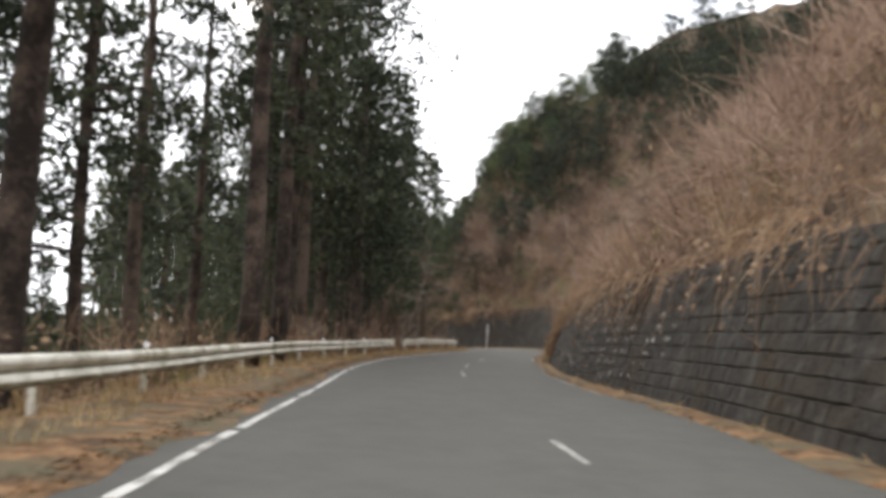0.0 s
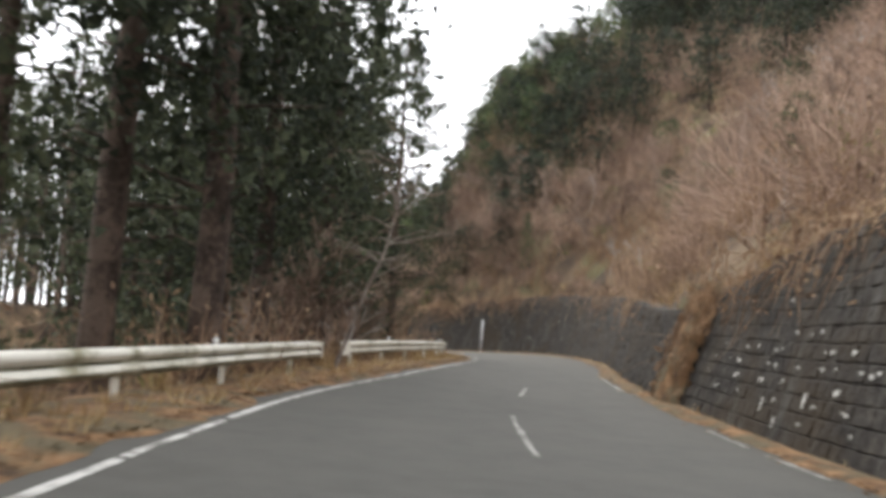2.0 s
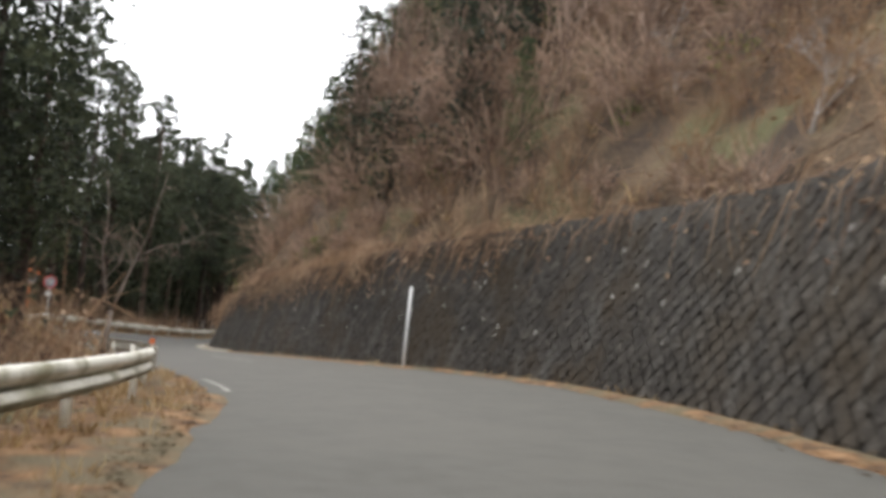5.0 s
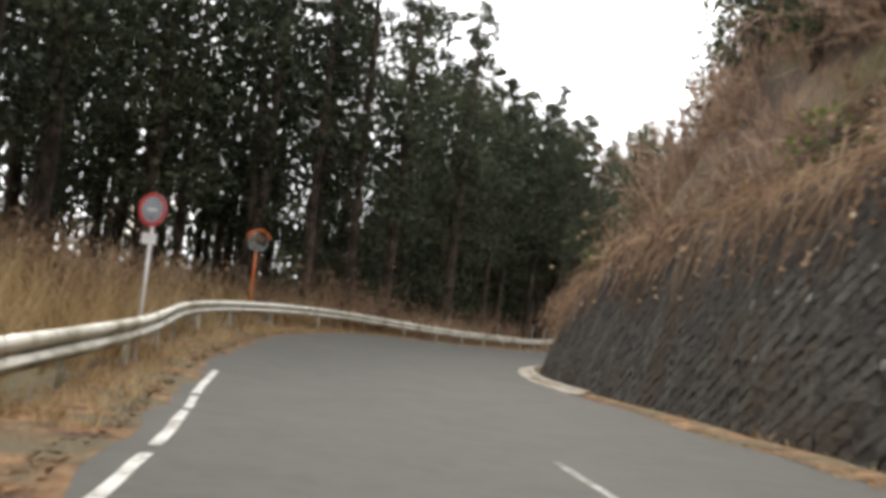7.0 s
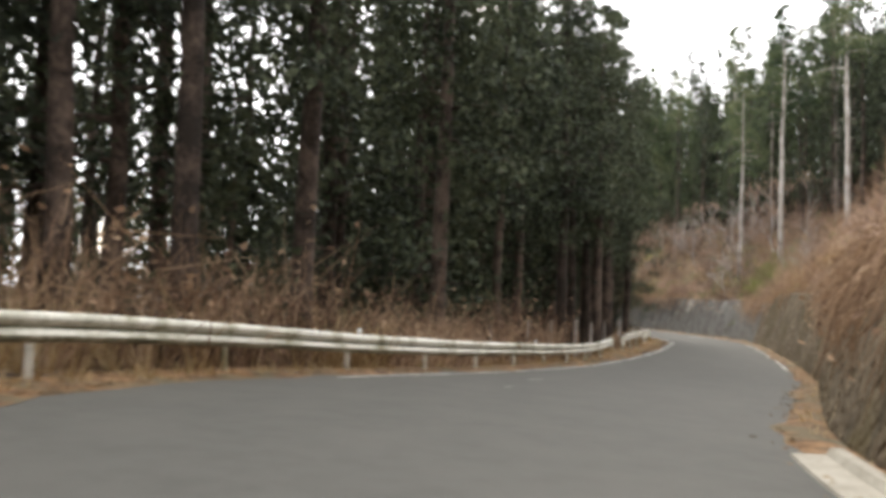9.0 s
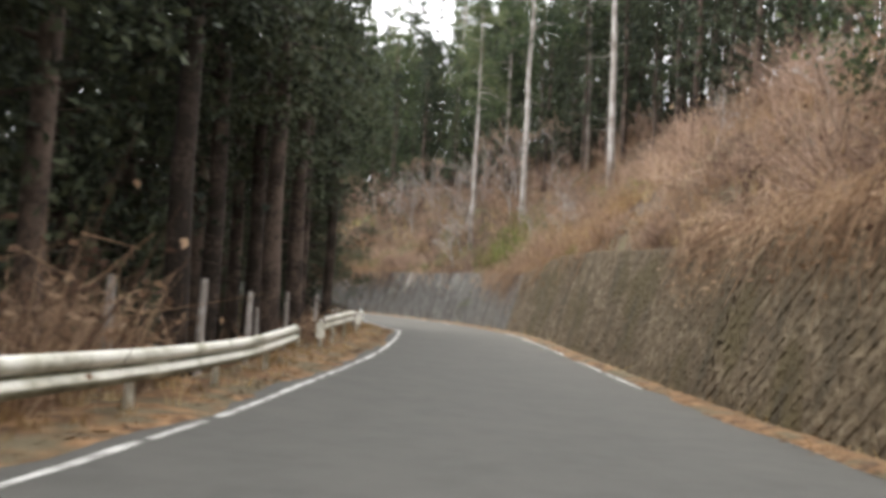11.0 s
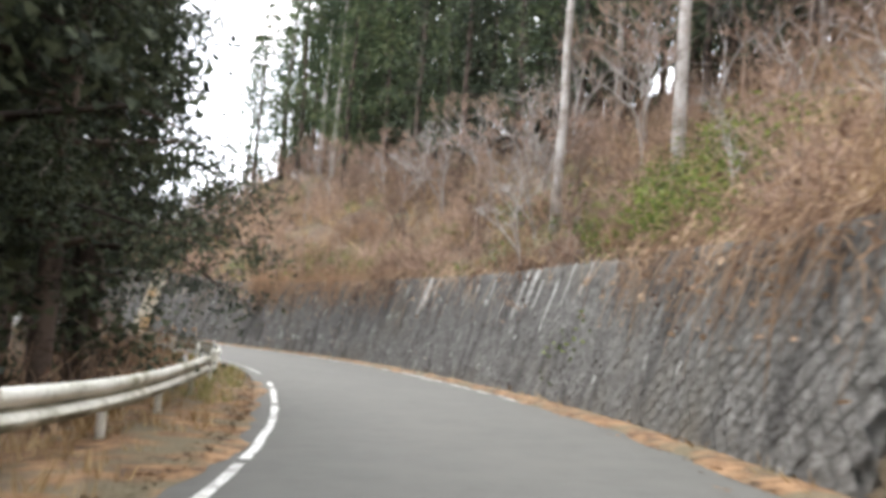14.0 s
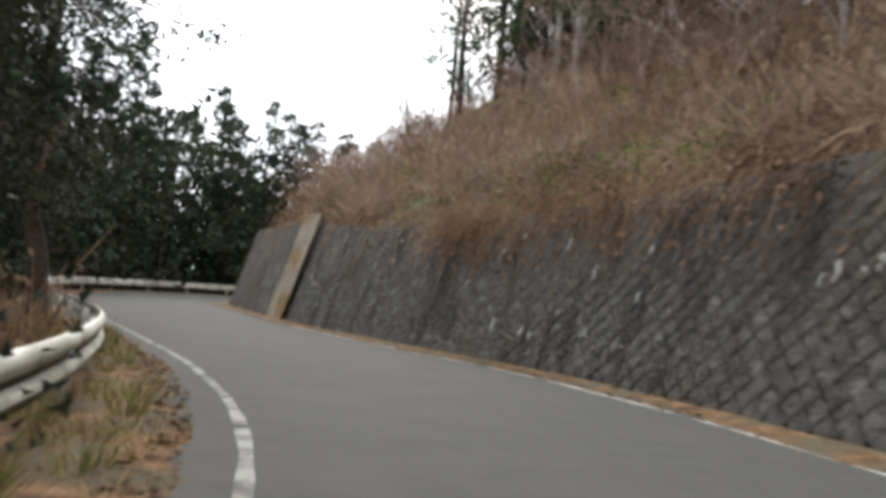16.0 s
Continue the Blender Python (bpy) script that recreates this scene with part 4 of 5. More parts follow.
# low dense young evergreens under the cedars
for s, lat in scatter(5, 20, 56, -22, -11, 2.6, tree_rng, taken) + scatter(14, 54, 110, -26, -11, 3.0, tree_rng, taken) + scatter(20, 126, 166, -24, -10.5, 2.4, tree_rng, taken) + scatter(18, 192, 240, -22, -9, 3.0, tree_rng, taken):
    plant(youngs, int(tree_rng.integers(2)), s, lat, tree_rng.uniform(0, 6.28), tree_rng.uniform(0.8, 1.5), "forest understory")
for s, lat in scatter(12, 138, 164, -17, -8.5, 2.4, tree_rng, taken):
    plant(youngs, int(tree_rng.integers(2)), s, lat, tree_rng.uniform(0, 6.28), tree_rng.uniform(1.0, 1.6), "forest understory")
# conifers with pale trunks above the grey wall
for s, lat, k, sc in ((208.7, 10.9, 1, 1.0), (204.6, 12.7, 0, 1.0), (203.7, 17.4, 0, 1.0), (204.6, 18.2, 1, 0.95), (212.1, 16.9, 1, 0.9), (236.6, 18.0, 1, 0.8), (236.4, 22.0, 1, 0.9), (239.5, 18.5, 1, 0.8), (196.5, 15.0, 0, 1.0), (222.4, 23.0, 0, 1.0)):
    plant(pales, k, s, lat, tree_rng.uniform(0, 6.28), sc, "pale-trunked conifers")
slope_spots = [(far_cedars, 3, s, lat, tree_rng.uniform(0, 6.28), tree_rng.uniform(0.9, 1.2)) for s, lat in scatter(8, 40, 90, -34, -18, 2.6, tree_rng, taken) + scatter(16, 98, 138, -38, -22, 2.6, tree_rng, taken) + scatter(40, 138, 200, -36, -17, 2.6, tree_rng, taken)]
joined_forest("slope_forest", slope_spots, "dark evergreen forest on the slope below the road")
hill_spots = [(far_cedars, int(tree_rng.integers(4)), s, lat, tree_rng.uniform(0, 6.28), tree_rng.uniform(0.75, 1.0)) for s, lat in scatter(85, 190, 292, 19.5, 36, 2.4, tree_rng, taken)]
hill_spots += [(firs, int(tree_rng.integers(2)), s, lat, tree_rng.uniform(0, 6.28), tree_rng.uniform(0.7, 1.0)) for s, lat in scatter(34, 205, 262, 18, 27, 2.4, tree_rng, taken)]
hill_spots += [(far_cedars, 2 + int(tree_rng.integers(2)), s, lat, tree_rng.uniform(0, 6.28), tree_rng.uniform(0.7, 0.95)) for s, lat in scatter(64, 184, 228, 17, 32, 2.2, tree_rng, taken)]
hill_spots += [(youngs, int(tree_rng.integers(2)), s, lat, tree_rng.uniform(0, 6.28), tree_rng.uniform(0.9, 1.6)) for s, lat in scatter(50, 205, 270, 20, 30, 1.5, tree_rng, [])]
joined_forest("hill_forest", hill_spots, "dark cedar forest high on the hillside")
valley_spots = [(far_cedars, 2 + int(tree_rng.integers(2)), s, lat, tree_rng.uniform(0, 6.28), tree_rng.uniform(0.8, 1.1)) for s, lat in scatter(24, 240, 262, -30, -6.5, 2.4, tree_rng, taken)]
valley_spots += [(far_cedars, 3, s, lat, tree_rng.uniform(0, 6.28), tree_rng.uniform(0.85, 1.15)) for s, lat in scatter(36, 258, 293, -16, -5.6, 1.9, tree_rng, [])]
valley_spots += [(youngs, int(tree_rng.integers(2)), s, lat, tree_rng.uniform(0, 6.28), tree_rng.uniform(1.7, 2.7)) for s, lat in scatter(70, 244, 293, -18, -5.6, 1.7, tree_rng, [])]
valley_spots += [(evers, int(tree_rng.integers(2)), s, lat, tree_rng.uniform(0, 6.28), tree_rng.uniform(1.0, 1.4)) for s, lat in scatter(18, 256, 292, -16, -6, 2.4, tree_rng, [])]
joined_forest("valley_forest", valley_spots, "dense dark evergreen forest beyond the bend")
# evergreens along the crest of the first hill
for s, lat in scatter(40, 112, 156, 8.5, 24, 2.2, tree_rng, taken):
    plant(evers, int(tree_rng.integers(2)), s, lat, tree_rng.uniform(0, 6.28), tree_rng.uniform(0.55, 0.95), "hill crest evergreens")
for s, lat in scatter(45, 110, 168, 11, 30, 2.7, tree_rng, taken):
    plant(evers, int(tree_rng.integers(2)), s, lat, tree_rng.uniform(0, 6.28), tree_rng.uniform(0.55, 0.95), "hill crest evergreens")
crest_spots = [(youngs, int(tree_rng.integers(2)), s, lat, tree_rng.uniform(0, 6.28), tree_rng.uniform(0.9, 1.5)) for s, lat in scatter(95, 96, 165, 13, 38, 1.8, tree_rng, taken) + scatter(90, 62, 112, 24, 46, 2.0, tree_rng, taken)]
crest_spots += [(youngs, int(tree_rng.integers(2)), s, lat, tree_rng.uniform(0, 6.28), tree_rng.uniform(0.8, 1.3)) for s, lat in scatter(85, 100, 160, 9, 24, 1.3, tree_rng, [])]
joined_forest("crest_forest", crest_spots, "dense dark evergreen wood along the hill crest")
for s, lat in scatter(12, 60, 110, 26, 40, 4.0, tree_rng, taken):
    plant(evers, int(tree_rng.integers(2)), s, lat, tree_rng.uniform(0, 6.28), tree_rng.uniform(0.6, 0.9), "hill crest evergreens")
plant(evers, 1, 62.0, 11.5, 3.0, 0.55)
plant(evers, 0, 52.0, 12.5, 4.0, 0.5)
plant(firs, 1, 97.0, 10.4, 2.0, 0.32)
for s, lat, k, sc in ((78.0, 13.9, 1, 0.5), (83.2, 14.5, 0, 0.36), (73.7, 13.2, 1, 0.3), (77.5, 19.5, 0, 0.45), (86.2, 16.5, 1, 0.36), (62.0, 16.0, 1, 0.4), (47.0, 14.0, 0, 0.4), (90.5, 20.0, 1, 0.5)):
    plant(evers, k, s, lat, tree_rng.uniform(0, 6.28), sc, "slope evergreens")
plant(far_cedars, 3, 114.5, 9.4, 1.0, 0.62)
for s, lat, k, sc in ((98.5, 12.5, 0, 1.0), (101.5, 10.6, 1, 1.0), (104.0, 12.4, 0, 1.05), (106.0, 10.0, 1, 1.0), (108.5, 11.6, 0, 1.0), (111.0, 9.8, 1, 1.05), (112.8, 11.8, 0, 1.0), (116.2, 9.8, 1, 0.85), (93.5, 13.0, 0, 0.9), (88.0, 14.0, 1, 0.9), (118.0, 11.0, 0, 0.8)):
    plant(hazes, k, s, lat, tree_rng.uniform(0, 6.28), sc, "bare trees above the wall")
# bare winter trees on the slope
for s, lat in scatter(52, 8, 126, 8.5, 22, 2.4, tree_rng, taken) + scatter(32, 128, 262, 8.5, 20, 2.6, tree_rng, taken):
    clear = float(soft_table(RIGHT, s)) + 2.2 + 0.3 * float(soft_table(WALL_H, s))
    plant(bares, int(tree_rng.integers(3)), s, max(lat, clear), tree_rng.uniform(0, 6.28), tree_rng.uniform(0.6, 1.0), "bare hillside trees")
for s, lat, k, sc in ((202.3, 7.5, 0, 0.95), (207.5, 8.6, 2, 1.0), (206.2, 9.7, 1, 0.75), (209.5, 10.5, 2, 1.1), (190, 9.0, 2, 0.9), (194, 10, 2, 0.9), (212, 13, 2, 1.4), (215.5, 15, 2, 1.5), (218.5, 13, 2, 1.3), (209.5, 14.5, 1, 1.0), (222, 15, 2, 1.3)):
    plant(bares, k, s, lat, tree_rng.uniform(0, 6.28), sc, "bare hillside trees")
for s, lat, k, sc in ((206.8, 13.2, 0, 1.0), (209.2, 15.6, 0, 1.1), (211.5, 12.6, 1, 1.0), (213.5, 16.0, 0, 1.0), (216.5, 14.0, 1, 1.0), (219.5, 16.5, 0, 1.0), (222.0, 13.5, 1, 0.9), (207.5, 17.5, 0, 1.0), (226.0, 15.0, 1, 1.0), (230.5, 14.0, 0, 0.9), (200.5, 14.0, 1, 0.9)):
    plant(tans, k, s, lat, tree_rng.uniform(0, 6.28), sc, "bare hillside trees")
for s, lat, k, sc in ((52, -6.4, 1, 0.9), (54, -7.2, 0, 1.0), (57, -6.2, 2, 1.0), (60, -6.8, 1, 0.8), (48, -7.0, 2, 0.8), (36, -6.2, 2, 0.6), (131, -9.0, 0, 0.6), (136, -7.5, 2, 0.6), (148, -6.2, 0, 0.5), (198, -4.6, 0, 0.6), (206, -5.0, 1, 0.6), (201, -4.4, 0, 0.5)):
    plant(bares, k, s, lat, tree_rng.uniform(0, 6.28), sc, "bare roadside saplings")
def limbs(seed, runs, twigs, reach):
    """Hand-shaped limbs as (points, first radius, last radius), with side twigs along them."""
    rng = np.random.default_rng(seed)
    wood, a, b = [], [], []
    for pts, r0, r1 in runs:
        pts = np.array(pts, float)
        wood.append(tube(pts, np.linspace(r0, r1, len(pts)), 7))
        for _ in range(twigs):
            k = rng.uniform(1, len(pts) - 1)
            i = min(int(k), len(pts) - 2)
            q = pts[i] + (pts[i + 1] - pts[i]) * (k - i)
            if q[2] < 1.9:
                continue
            d = rng.normal(size=3) + [0, 0, 0.35]
            e = q + d / np.linalg.norm(d) * reach * rng.uniform(0.4, 1.1)
            wood.append(tube([q, (q + e) / 2 + rng.normal(0, 0.06, 3), e], [r1 * 0.9 + 0.006, r1 * 0.6 + 0.004, 0.004], 4, False))
            for _ in range(5):
                s = q + (e - q) * rng.uniform(0.3, 1)
                a.append(s)
                b.append(s + (e - q) * 0.3 + rng.normal(0, 0.3, 3) * reach)
    return mixed(wood), ribbons(np.array(a), np.array(b), 0.016, rng, 0.03)


fork = thing("bare_tree", "bare forked tree with pale limbs behind the guard rail", "tree", at=Matrix.Translation(Vector([float(c) for c in ground_z(93.8, -2.97)])) @ Matrix.Rotation(heading(93.8), 4, "Z"))
fork_wood, fork_twigs = limbs(47, ((((0, 0, -0.4), (0, 0, 0.7), (0.05, 0, 1.55)), 0.085, 0.066), (((0.05, 0, 1.5), (0.28, 0.05, 2.2), (0.5, 0.05, 2.9), (0.75, 0.1, 3.6), (0.92, 0.2, 4.4), (1.1, 0.2, 5.4)), 0.044, 0.012),
                              (((0.03, 0, 1.5), (-0.16, 0, 2.1), (-0.32, 0, 3.0), (-0.28, 0.1, 4.0), (-0.4, 0.2, 5.0)), 0.038, 0.010), (((0.55, 0.05, 3.0), (1.1, 0.15, 3.35), (1.7, 0.3, 3.5), (2.3, 0.4, 3.9)), 0.022, 0.007), (((-0.2, 0, 2.3), (0.1, -0.1, 2.75), (0.2, -0.15, 3.5)), 0.024, 0.008)), 9, 0.8)
part("trunk", fork_wood, M["bark_grey"], fork, smooth=True)
part("crown", fork_twigs, M["twig"], fork, "fine bare twigs")
leaning = thing("bare_tree", "thin pale leaning tree in the gap of the guard rail", "tree", at=Matrix.Translation(Vector([float(c) for c in ground_z(49.3, -4.75)])) @ Matrix.Rotation(heading(49.3), 4, "Z"))
lean_rng = np.random.default_rng(48)
lean_spine = np.array([(0.2, -0.1, -0.4), (0.3, 0, 0), (0.55, 0.3, 1.0), (0.85, 0.8, 2.3), (1.1, 1.5, 3.3), (1.25, 2.1, 4.6), (1.2, 2.7, 6.0), (1.4, 3.0, 7.2)])
lean_wood, lean_a, lean_b = [tube(lean_spine, [0.07, 0.062, 0.056, 0.05, 0.043, 0.034, 0.022, 0.01], 7)], [], []
for k in range(26):
    h = lean_rng.uniform(1.6, 7.0)
    root = np.array([np.interp(h, lean_spine[:, 2], lean_spine[:, i]) for i in (0, 1, 2)])
    d = np.array([lean_rng.normal(), lean_rng.normal(), lean_rng.uniform(-0.1, 0.5)])
    d /= np.linalg.norm(d)
    L = lean_rng.uniform(0.8, 2.6)
    bend, tip = root + d * L * 0.5 + [0, 0, 0.08 * L], root + d * L + lean_rng.normal(0, 0.1 * L, 3)
    lean_wood.append(tube([root, bend, tip], [0.026, 0.018, 0.006], 4, False))
    for _ in range(12):
        q = root + (tip - root) * lean_rng.uniform(0.25, 1)
        lean_a.append(q)
        lean_b.append(q + (d * 0.5 + lean_rng.normal(0, 0.5, 3)) * L * 0.45)
part("trunk", mixed(lean_wood), M["bark_grey"], leaning, smooth=True)
part("crown", ribbons(np.array(lean_a), np.array(lean_b), 0.018, lean_rng, 0.03), M["twig"], leaning, "fine bare twigs")
for s, lat, k, sc in ((54.5, -6.2, 1, 0.75), (56.0, -7.6, 0, 0.7), (59.0, -6.6, 1, 0.7), (62.0, -7.2, 0, 0.7), (51.8, -7.4, 1, 0.7)):
    plant(hazes, k, s, lat, tree_rng.uniform(0, 6.28), sc, "bare roadside trees")
# old cedar with a bent trunk and a broken limb on the outer side of the last bend
bent = thing("cedar_tree", "dark cedar with a bent trunk and a broken tan limb", "tree", "roadside cedars", at=stand_at(229.5, -4.1, heading(229.5), 1.0))
bent_rng = np.random.default_rng(79)
bent_spine = np.array([(0, 0, -0.5), (0.05, 0, 0.6), (-0.05, 0, 1.9), (-0.4, 0.1, 3.2), (-0.6, 0.1, 4.4), (-0.4, 0.1, 6.5), (-0.2, 0, 10.0), (-0.1, 0, 14.5)])
part("trunk", tube(bent_spine, [0.36, 0.30, 0.26, 0.25, 0.22, 0.18, 0.12, 0.03], 9), M["bark"], bent, smooth=True)
part("crown", clump_crown(bent_rng, bent_spine, 15.0, 4.0, 3.3, 130, 130, 0.23, False, 0.62), M["cedar"], bent)
part("broken_limb", tube([(-0.45, -0.1, 3.6), (-0.1, -0.35, 4.5), (0.0, -0.4, 5.3), (0.45, -0.5, 5.9)], [0.13, 0.17, 0.15, 0.04], 7), M["straw_wood"], bent, "broken tan limb")


# ------------------------------------------------------------------ brush, grass and fallen leaves
def clump_field(name, spots, builder, mat, label, category):
    """Many small plants that nobody could count, as one mesh."""
    pieces = []
    for s, lat, size in spots:
        v, f = builder(size)
        pieces.append((v + ground_z(s, lat), f))
    v, f = joined(pieces)
    return tagged(mesh_object(name, v, f, mat), label, category, kind="stuff")


veg_rng = np.random.default_rng(123)


def twig_bush(size, twigs=19, leaves=18, leaf=0.18):
    a = veg_rng.uniform(0, 2 * math.pi, twigs)
    r = veg_rng.uniform(0.0, 0.25, twigs) * size
    st = np.c_[np.cos(a) * r, np.sin(a) * r, np.full(twigs, -0.15)]
    R = veg_rng.uniform(0.25, 0.75, twigs) * size
    b = a + veg_rng.normal(0, 0.7, twigs)
    en = np.c_[np.cos(b) * R, np.sin(b) * R, veg_rng.uniform(0.45, 1.15, twigs) * size]
    v1 = ribbons(st, en, 0.028, veg_rng, 0.06)
    c = st + (en - st) * veg_rng.uniform(0.35, 1.0, twigs)[:, None]
    e2 = c + veg_rng.normal(0, 0.28, (twigs, 3)) * size
    v2 = ribbons(c, e2, 0.02, veg_rng, 0, True)
    k = veg_rng.integers(0, twigs, leaves)
    lc = c[k] + (e2[k] - c[k]) * veg_rng.uniform(0, 1.1, leaves)[:, None] + veg_rng.normal(0, 0.12, (leaves, 3)) * size
    v3 = cards(lc, leaf, leaf * 0.6, veg_rng)
    return joined([v1, v2, v3])


def leaf_bush(size, n=110, leaf=0.15):
    d = veg_rng.normal(size=(n, 3))
    d /= np.linalg.norm(d, axis=1)[:, None]
    c = d * (veg_rng.uniform(0.3, 1, n) ** 0.5)[:, None] * size * [0.6, 0.6, 0.5]
    c[:, 2] += 0.35 * size
    return cards(c, leaf, leaf * 0.6, veg_rng)


def tuft(size, n=14, lean=0.45):
    a = veg_rng.uniform(0, 2 * math.pi, n)
    r = veg_rng.uniform(0, 0.12, n)
    st = np.c_[np.cos(a) * r, np.sin(a) * r, np.full(n, -0.04)]
    L = veg_rng.uniform(0.5, 1.1, n) * size
    en = st + np.c_[np.cos(a) * L * lean * veg_rng.uniform(0.2, 1.2, n), np.sin(a) * L * lean, L * veg_rng.uniform(0.5, 1, n)]
    return ribbons(st, en, 0.022, veg_rng, 0.08)


def bare_crown(size, n=98):
    """The rounded haze of twigs of a leafless shrub or small tree: fine twigs that fan up and out."""
    d = veg_rng.normal(size=(n, 3))
    d /= np.linalg.norm(d, axis=1)[:, None]
    d[:, 2] = np.abs(d[:, 2]) * 0.9 + 0.1
    r = veg_rng.uniform(0.35, 1.0, n)[:, None] * size
    st = d * r * [0.55, 0.55, 0.75] + [0, 0, 0.12 * size]
    out = d * [1, 1, 1] + veg_rng.normal(0, 0.45, (n, 3))
    en = st + out * size * veg_rng.uniform(0.15, 0.42, n)[:, None]
    stems = ribbons(np.zeros((7, 3)) - [0, 0, 0.3], st[:7], 0.09, veg_rng, 0.05, True)
    return joined([ribbons(st, en, 0.04, veg_rng, 0.03, True), ribbons(st * 0.8, st * 1.15 + veg_rng.normal(0, 0.1, (n, 3)) * size, 0.03, veg_rng, 0, True), stems])


def wall_back(s):
    return float(soft_table(RIGHT, s)) + 0.75 + 0.3 * float(soft_table(WALL_H, s)) + 0.9


def hillside(n, s0, s1, d0, d1, size0, size1, power=1.0):
    out = []
    for _ in range(n):
        s = veg_rng.uniform(s0, s1)
        out.append((s, wall_back(s) + d0 + (d1 - d0) * veg_rng.uniform() ** power, veg_rng.uniform(size0, size1)))
    return out


clump_field("hillside_brush", hillside(170, 60, 122, -0.3, 9, 1.2, 2.2) + hillside(130, 100, 124, 2, 13, 1.5, 2.8) + hillside(620, 5, 130, -0.3, 22, 1.3, 2.8, 1.3) + hillside(800, 128, 262, -0.3, 14, 1.1, 2.4, 1.3), twig_bush, M["brush"], "thick reddish-brown dry brush on the hillside above the wall", "brush")
clump_field("hillside_thicket", hillside(370, 5, 130, 1.5, 22, 1.8, 4.6, 1.2) + hillside(34, 60, 126, -0.5, 1.5, 0.9, 1.9) + hillside(26, 96, 119, 1.5, 6, 2.6, 4.4) + hillside(70, 36, 112, 16, 30, 2.2, 4.0) + hillside(26, 8, 48, -0.5, 1.5, 0.9, 1.9) + hillside(24, 164, 190, -0.6, 1.5, 0.8, 1.7) + hillside(34, 190, 246, -0.8, 1.8, 1.0, 2.3) + hillside(18, 213, 224, -1.0, 1.0, 1.2, 2.2) + hillside(22, 128, 164, -0.6, 1.5, 1.0, 2.0) + hillside(210, 128, 262, 2.0, 16, 1.5, 3.6, 1.1), bare_crown, M["bare"], "rounded pinkish-tan thickets of leafless twigs on the slope", "thicket")
clump_field("hillside_straw", hillside(260, 20, 128, -0.4, 9, 0.7, 1.4) + hillside(420, 128, 250, -0.4, 10, 0.7, 1.5) + hillside(160, 183, 193, -0.5, 4.0, 0.9, 1.7), lambda z: tuft(z, 22, 0.7), M["straw"], "pale dry grass among the brush above the wall", "dry grass")
clump_field("green_shrubs", hillside(60, 20, 128, 0.2, 16, 0.9, 2.2) + hillside(40, 176, 240, 0.2, 10, 0.8, 1.7) + hillside(15, 193.5, 199.5, -0.7, 3.0, 1.9, 3.0) + hillside(5, 181, 184.5, -0.9, 0.2, 0.7, 1.2) + hillside(8, 217, 223, -0.8, 1.0, 1.2, 2.0) + hillside(6, 204, 216, 0.5, 6.0, 1.2, 2.0) + hillside(4, 201.5, 204, 1.0, 2.5, 0.9, 1.5), lambda z: leaf_bush(z, int(70 * z + 40)), M["green"], "yellow-green leafy shrubs among the dry brush", "shrub")


clump_field("wall_top_shrubs", [(195.6, 7.0, 1.5), (196.3, 7.9, 1.9), (194.9, 7.7, 1.3), (197.4, 8.2, 1.6), (182.4, 6.6, 0.8), (183.6, 6.8, 0.7), (202.4, 10.6, 1.9), (203.4, 9.4, 1.6), (201.4, 9.8, 1.5), (204.6, 11.0, 1.7), (202.0, 12.6, 2.0), (206.0, 13.4, 1.6), (215.3, 6.9, 1.5), (216.2, 7.4, 1.7), (217.1, 7.0, 1.3), (216.6, 8.6, 1.6), (222.5, 6.8, 1.1)],
            lambda z: leaf_bush(z, int(330 * z), 0.13), M["green"], "bright yellow-green leafy bushes along the wall's top", "shrub")


def behind_rail(n, s0, s1, d0, d1, size0, size1):
    out = []
    for _ in range(n):
        s = veg_rng.uniform(s0, s1)
        lat = float(rail_line(s)) - veg_rng.uniform(d0, d1)
        if lat < float(left_line(s)) - 0.55:
            out.append((s, lat, veg_rng.uniform(size0, size1)))
    return out


clump_field("roadside_brush", behind_rail(420, -15, 100, 0.7, 8, 0.9, 2.4) + behind_rail(80, 104, 132, 1.5, 8, 0.9, 1.8) + behind_rail(150, 132, 160, 0.9, 8, 0.9, 2.2) + behind_rail(90, 132, 158, 0.8, 3.5, 1.4, 2.6) + behind_rail(60, 160, 186, 0.7, 5, 0.5, 1.1) + behind_rail(150, 186, 221, 0.8, 5, 0.6, 1.6), twig_bush, M["brush"], "tangled bare undergrowth behind the guard rail", "undergrowth")
clump_field("roadside_straw", behind_rail(420, 104, 140, 0.3, 5, 0.8, 1.8) + behind_rail(160, -10, 100, 0.2, 2.5, 0.4, 0.9) + behind_rail(120, 140, 235, 0.2, 1.5, 0.3, 0.7), lambda z: tuft(z, 22), M["straw"], "tall dry grass behind the guard rail", "dry grass")
clump_field("verge_grass", behind_rail(900, -5, 100, -1.0, 0.3, 0.12, 0.45) + behind_rail(1500, 104, 140, -2.2, 0.3, 0.14, 0.42) + behind_rail(600, 140, 232, -1.0, 0.4, 0.12, 0.42), lambda z: tuft(z, 10), M["straw"], "short dry grass on the verge under the rail", "dry grass")
clump_field("green_grass", behind_rail(240, 196, 226, -0.7, 1.6, 0.2, 0.6) + behind_rail(60, 106, 135, -2.0, 0.3, 0.1, 0.25) + behind_rail(40, 14, 45, 0.3, 3, 0.4, 0.8), lambda z: tuft(z, 18), M["grass"], "green grass under the guard rail", "grass")


def wall_foot_spots(n, s0, s1, size0, size1):
    return [(s, float(right_line(s)) + veg_rng.uniform(0.45, 0.8), veg_rng.uniform(size0, size1)) for s in veg_rng.uniform(s0, s1, n)]


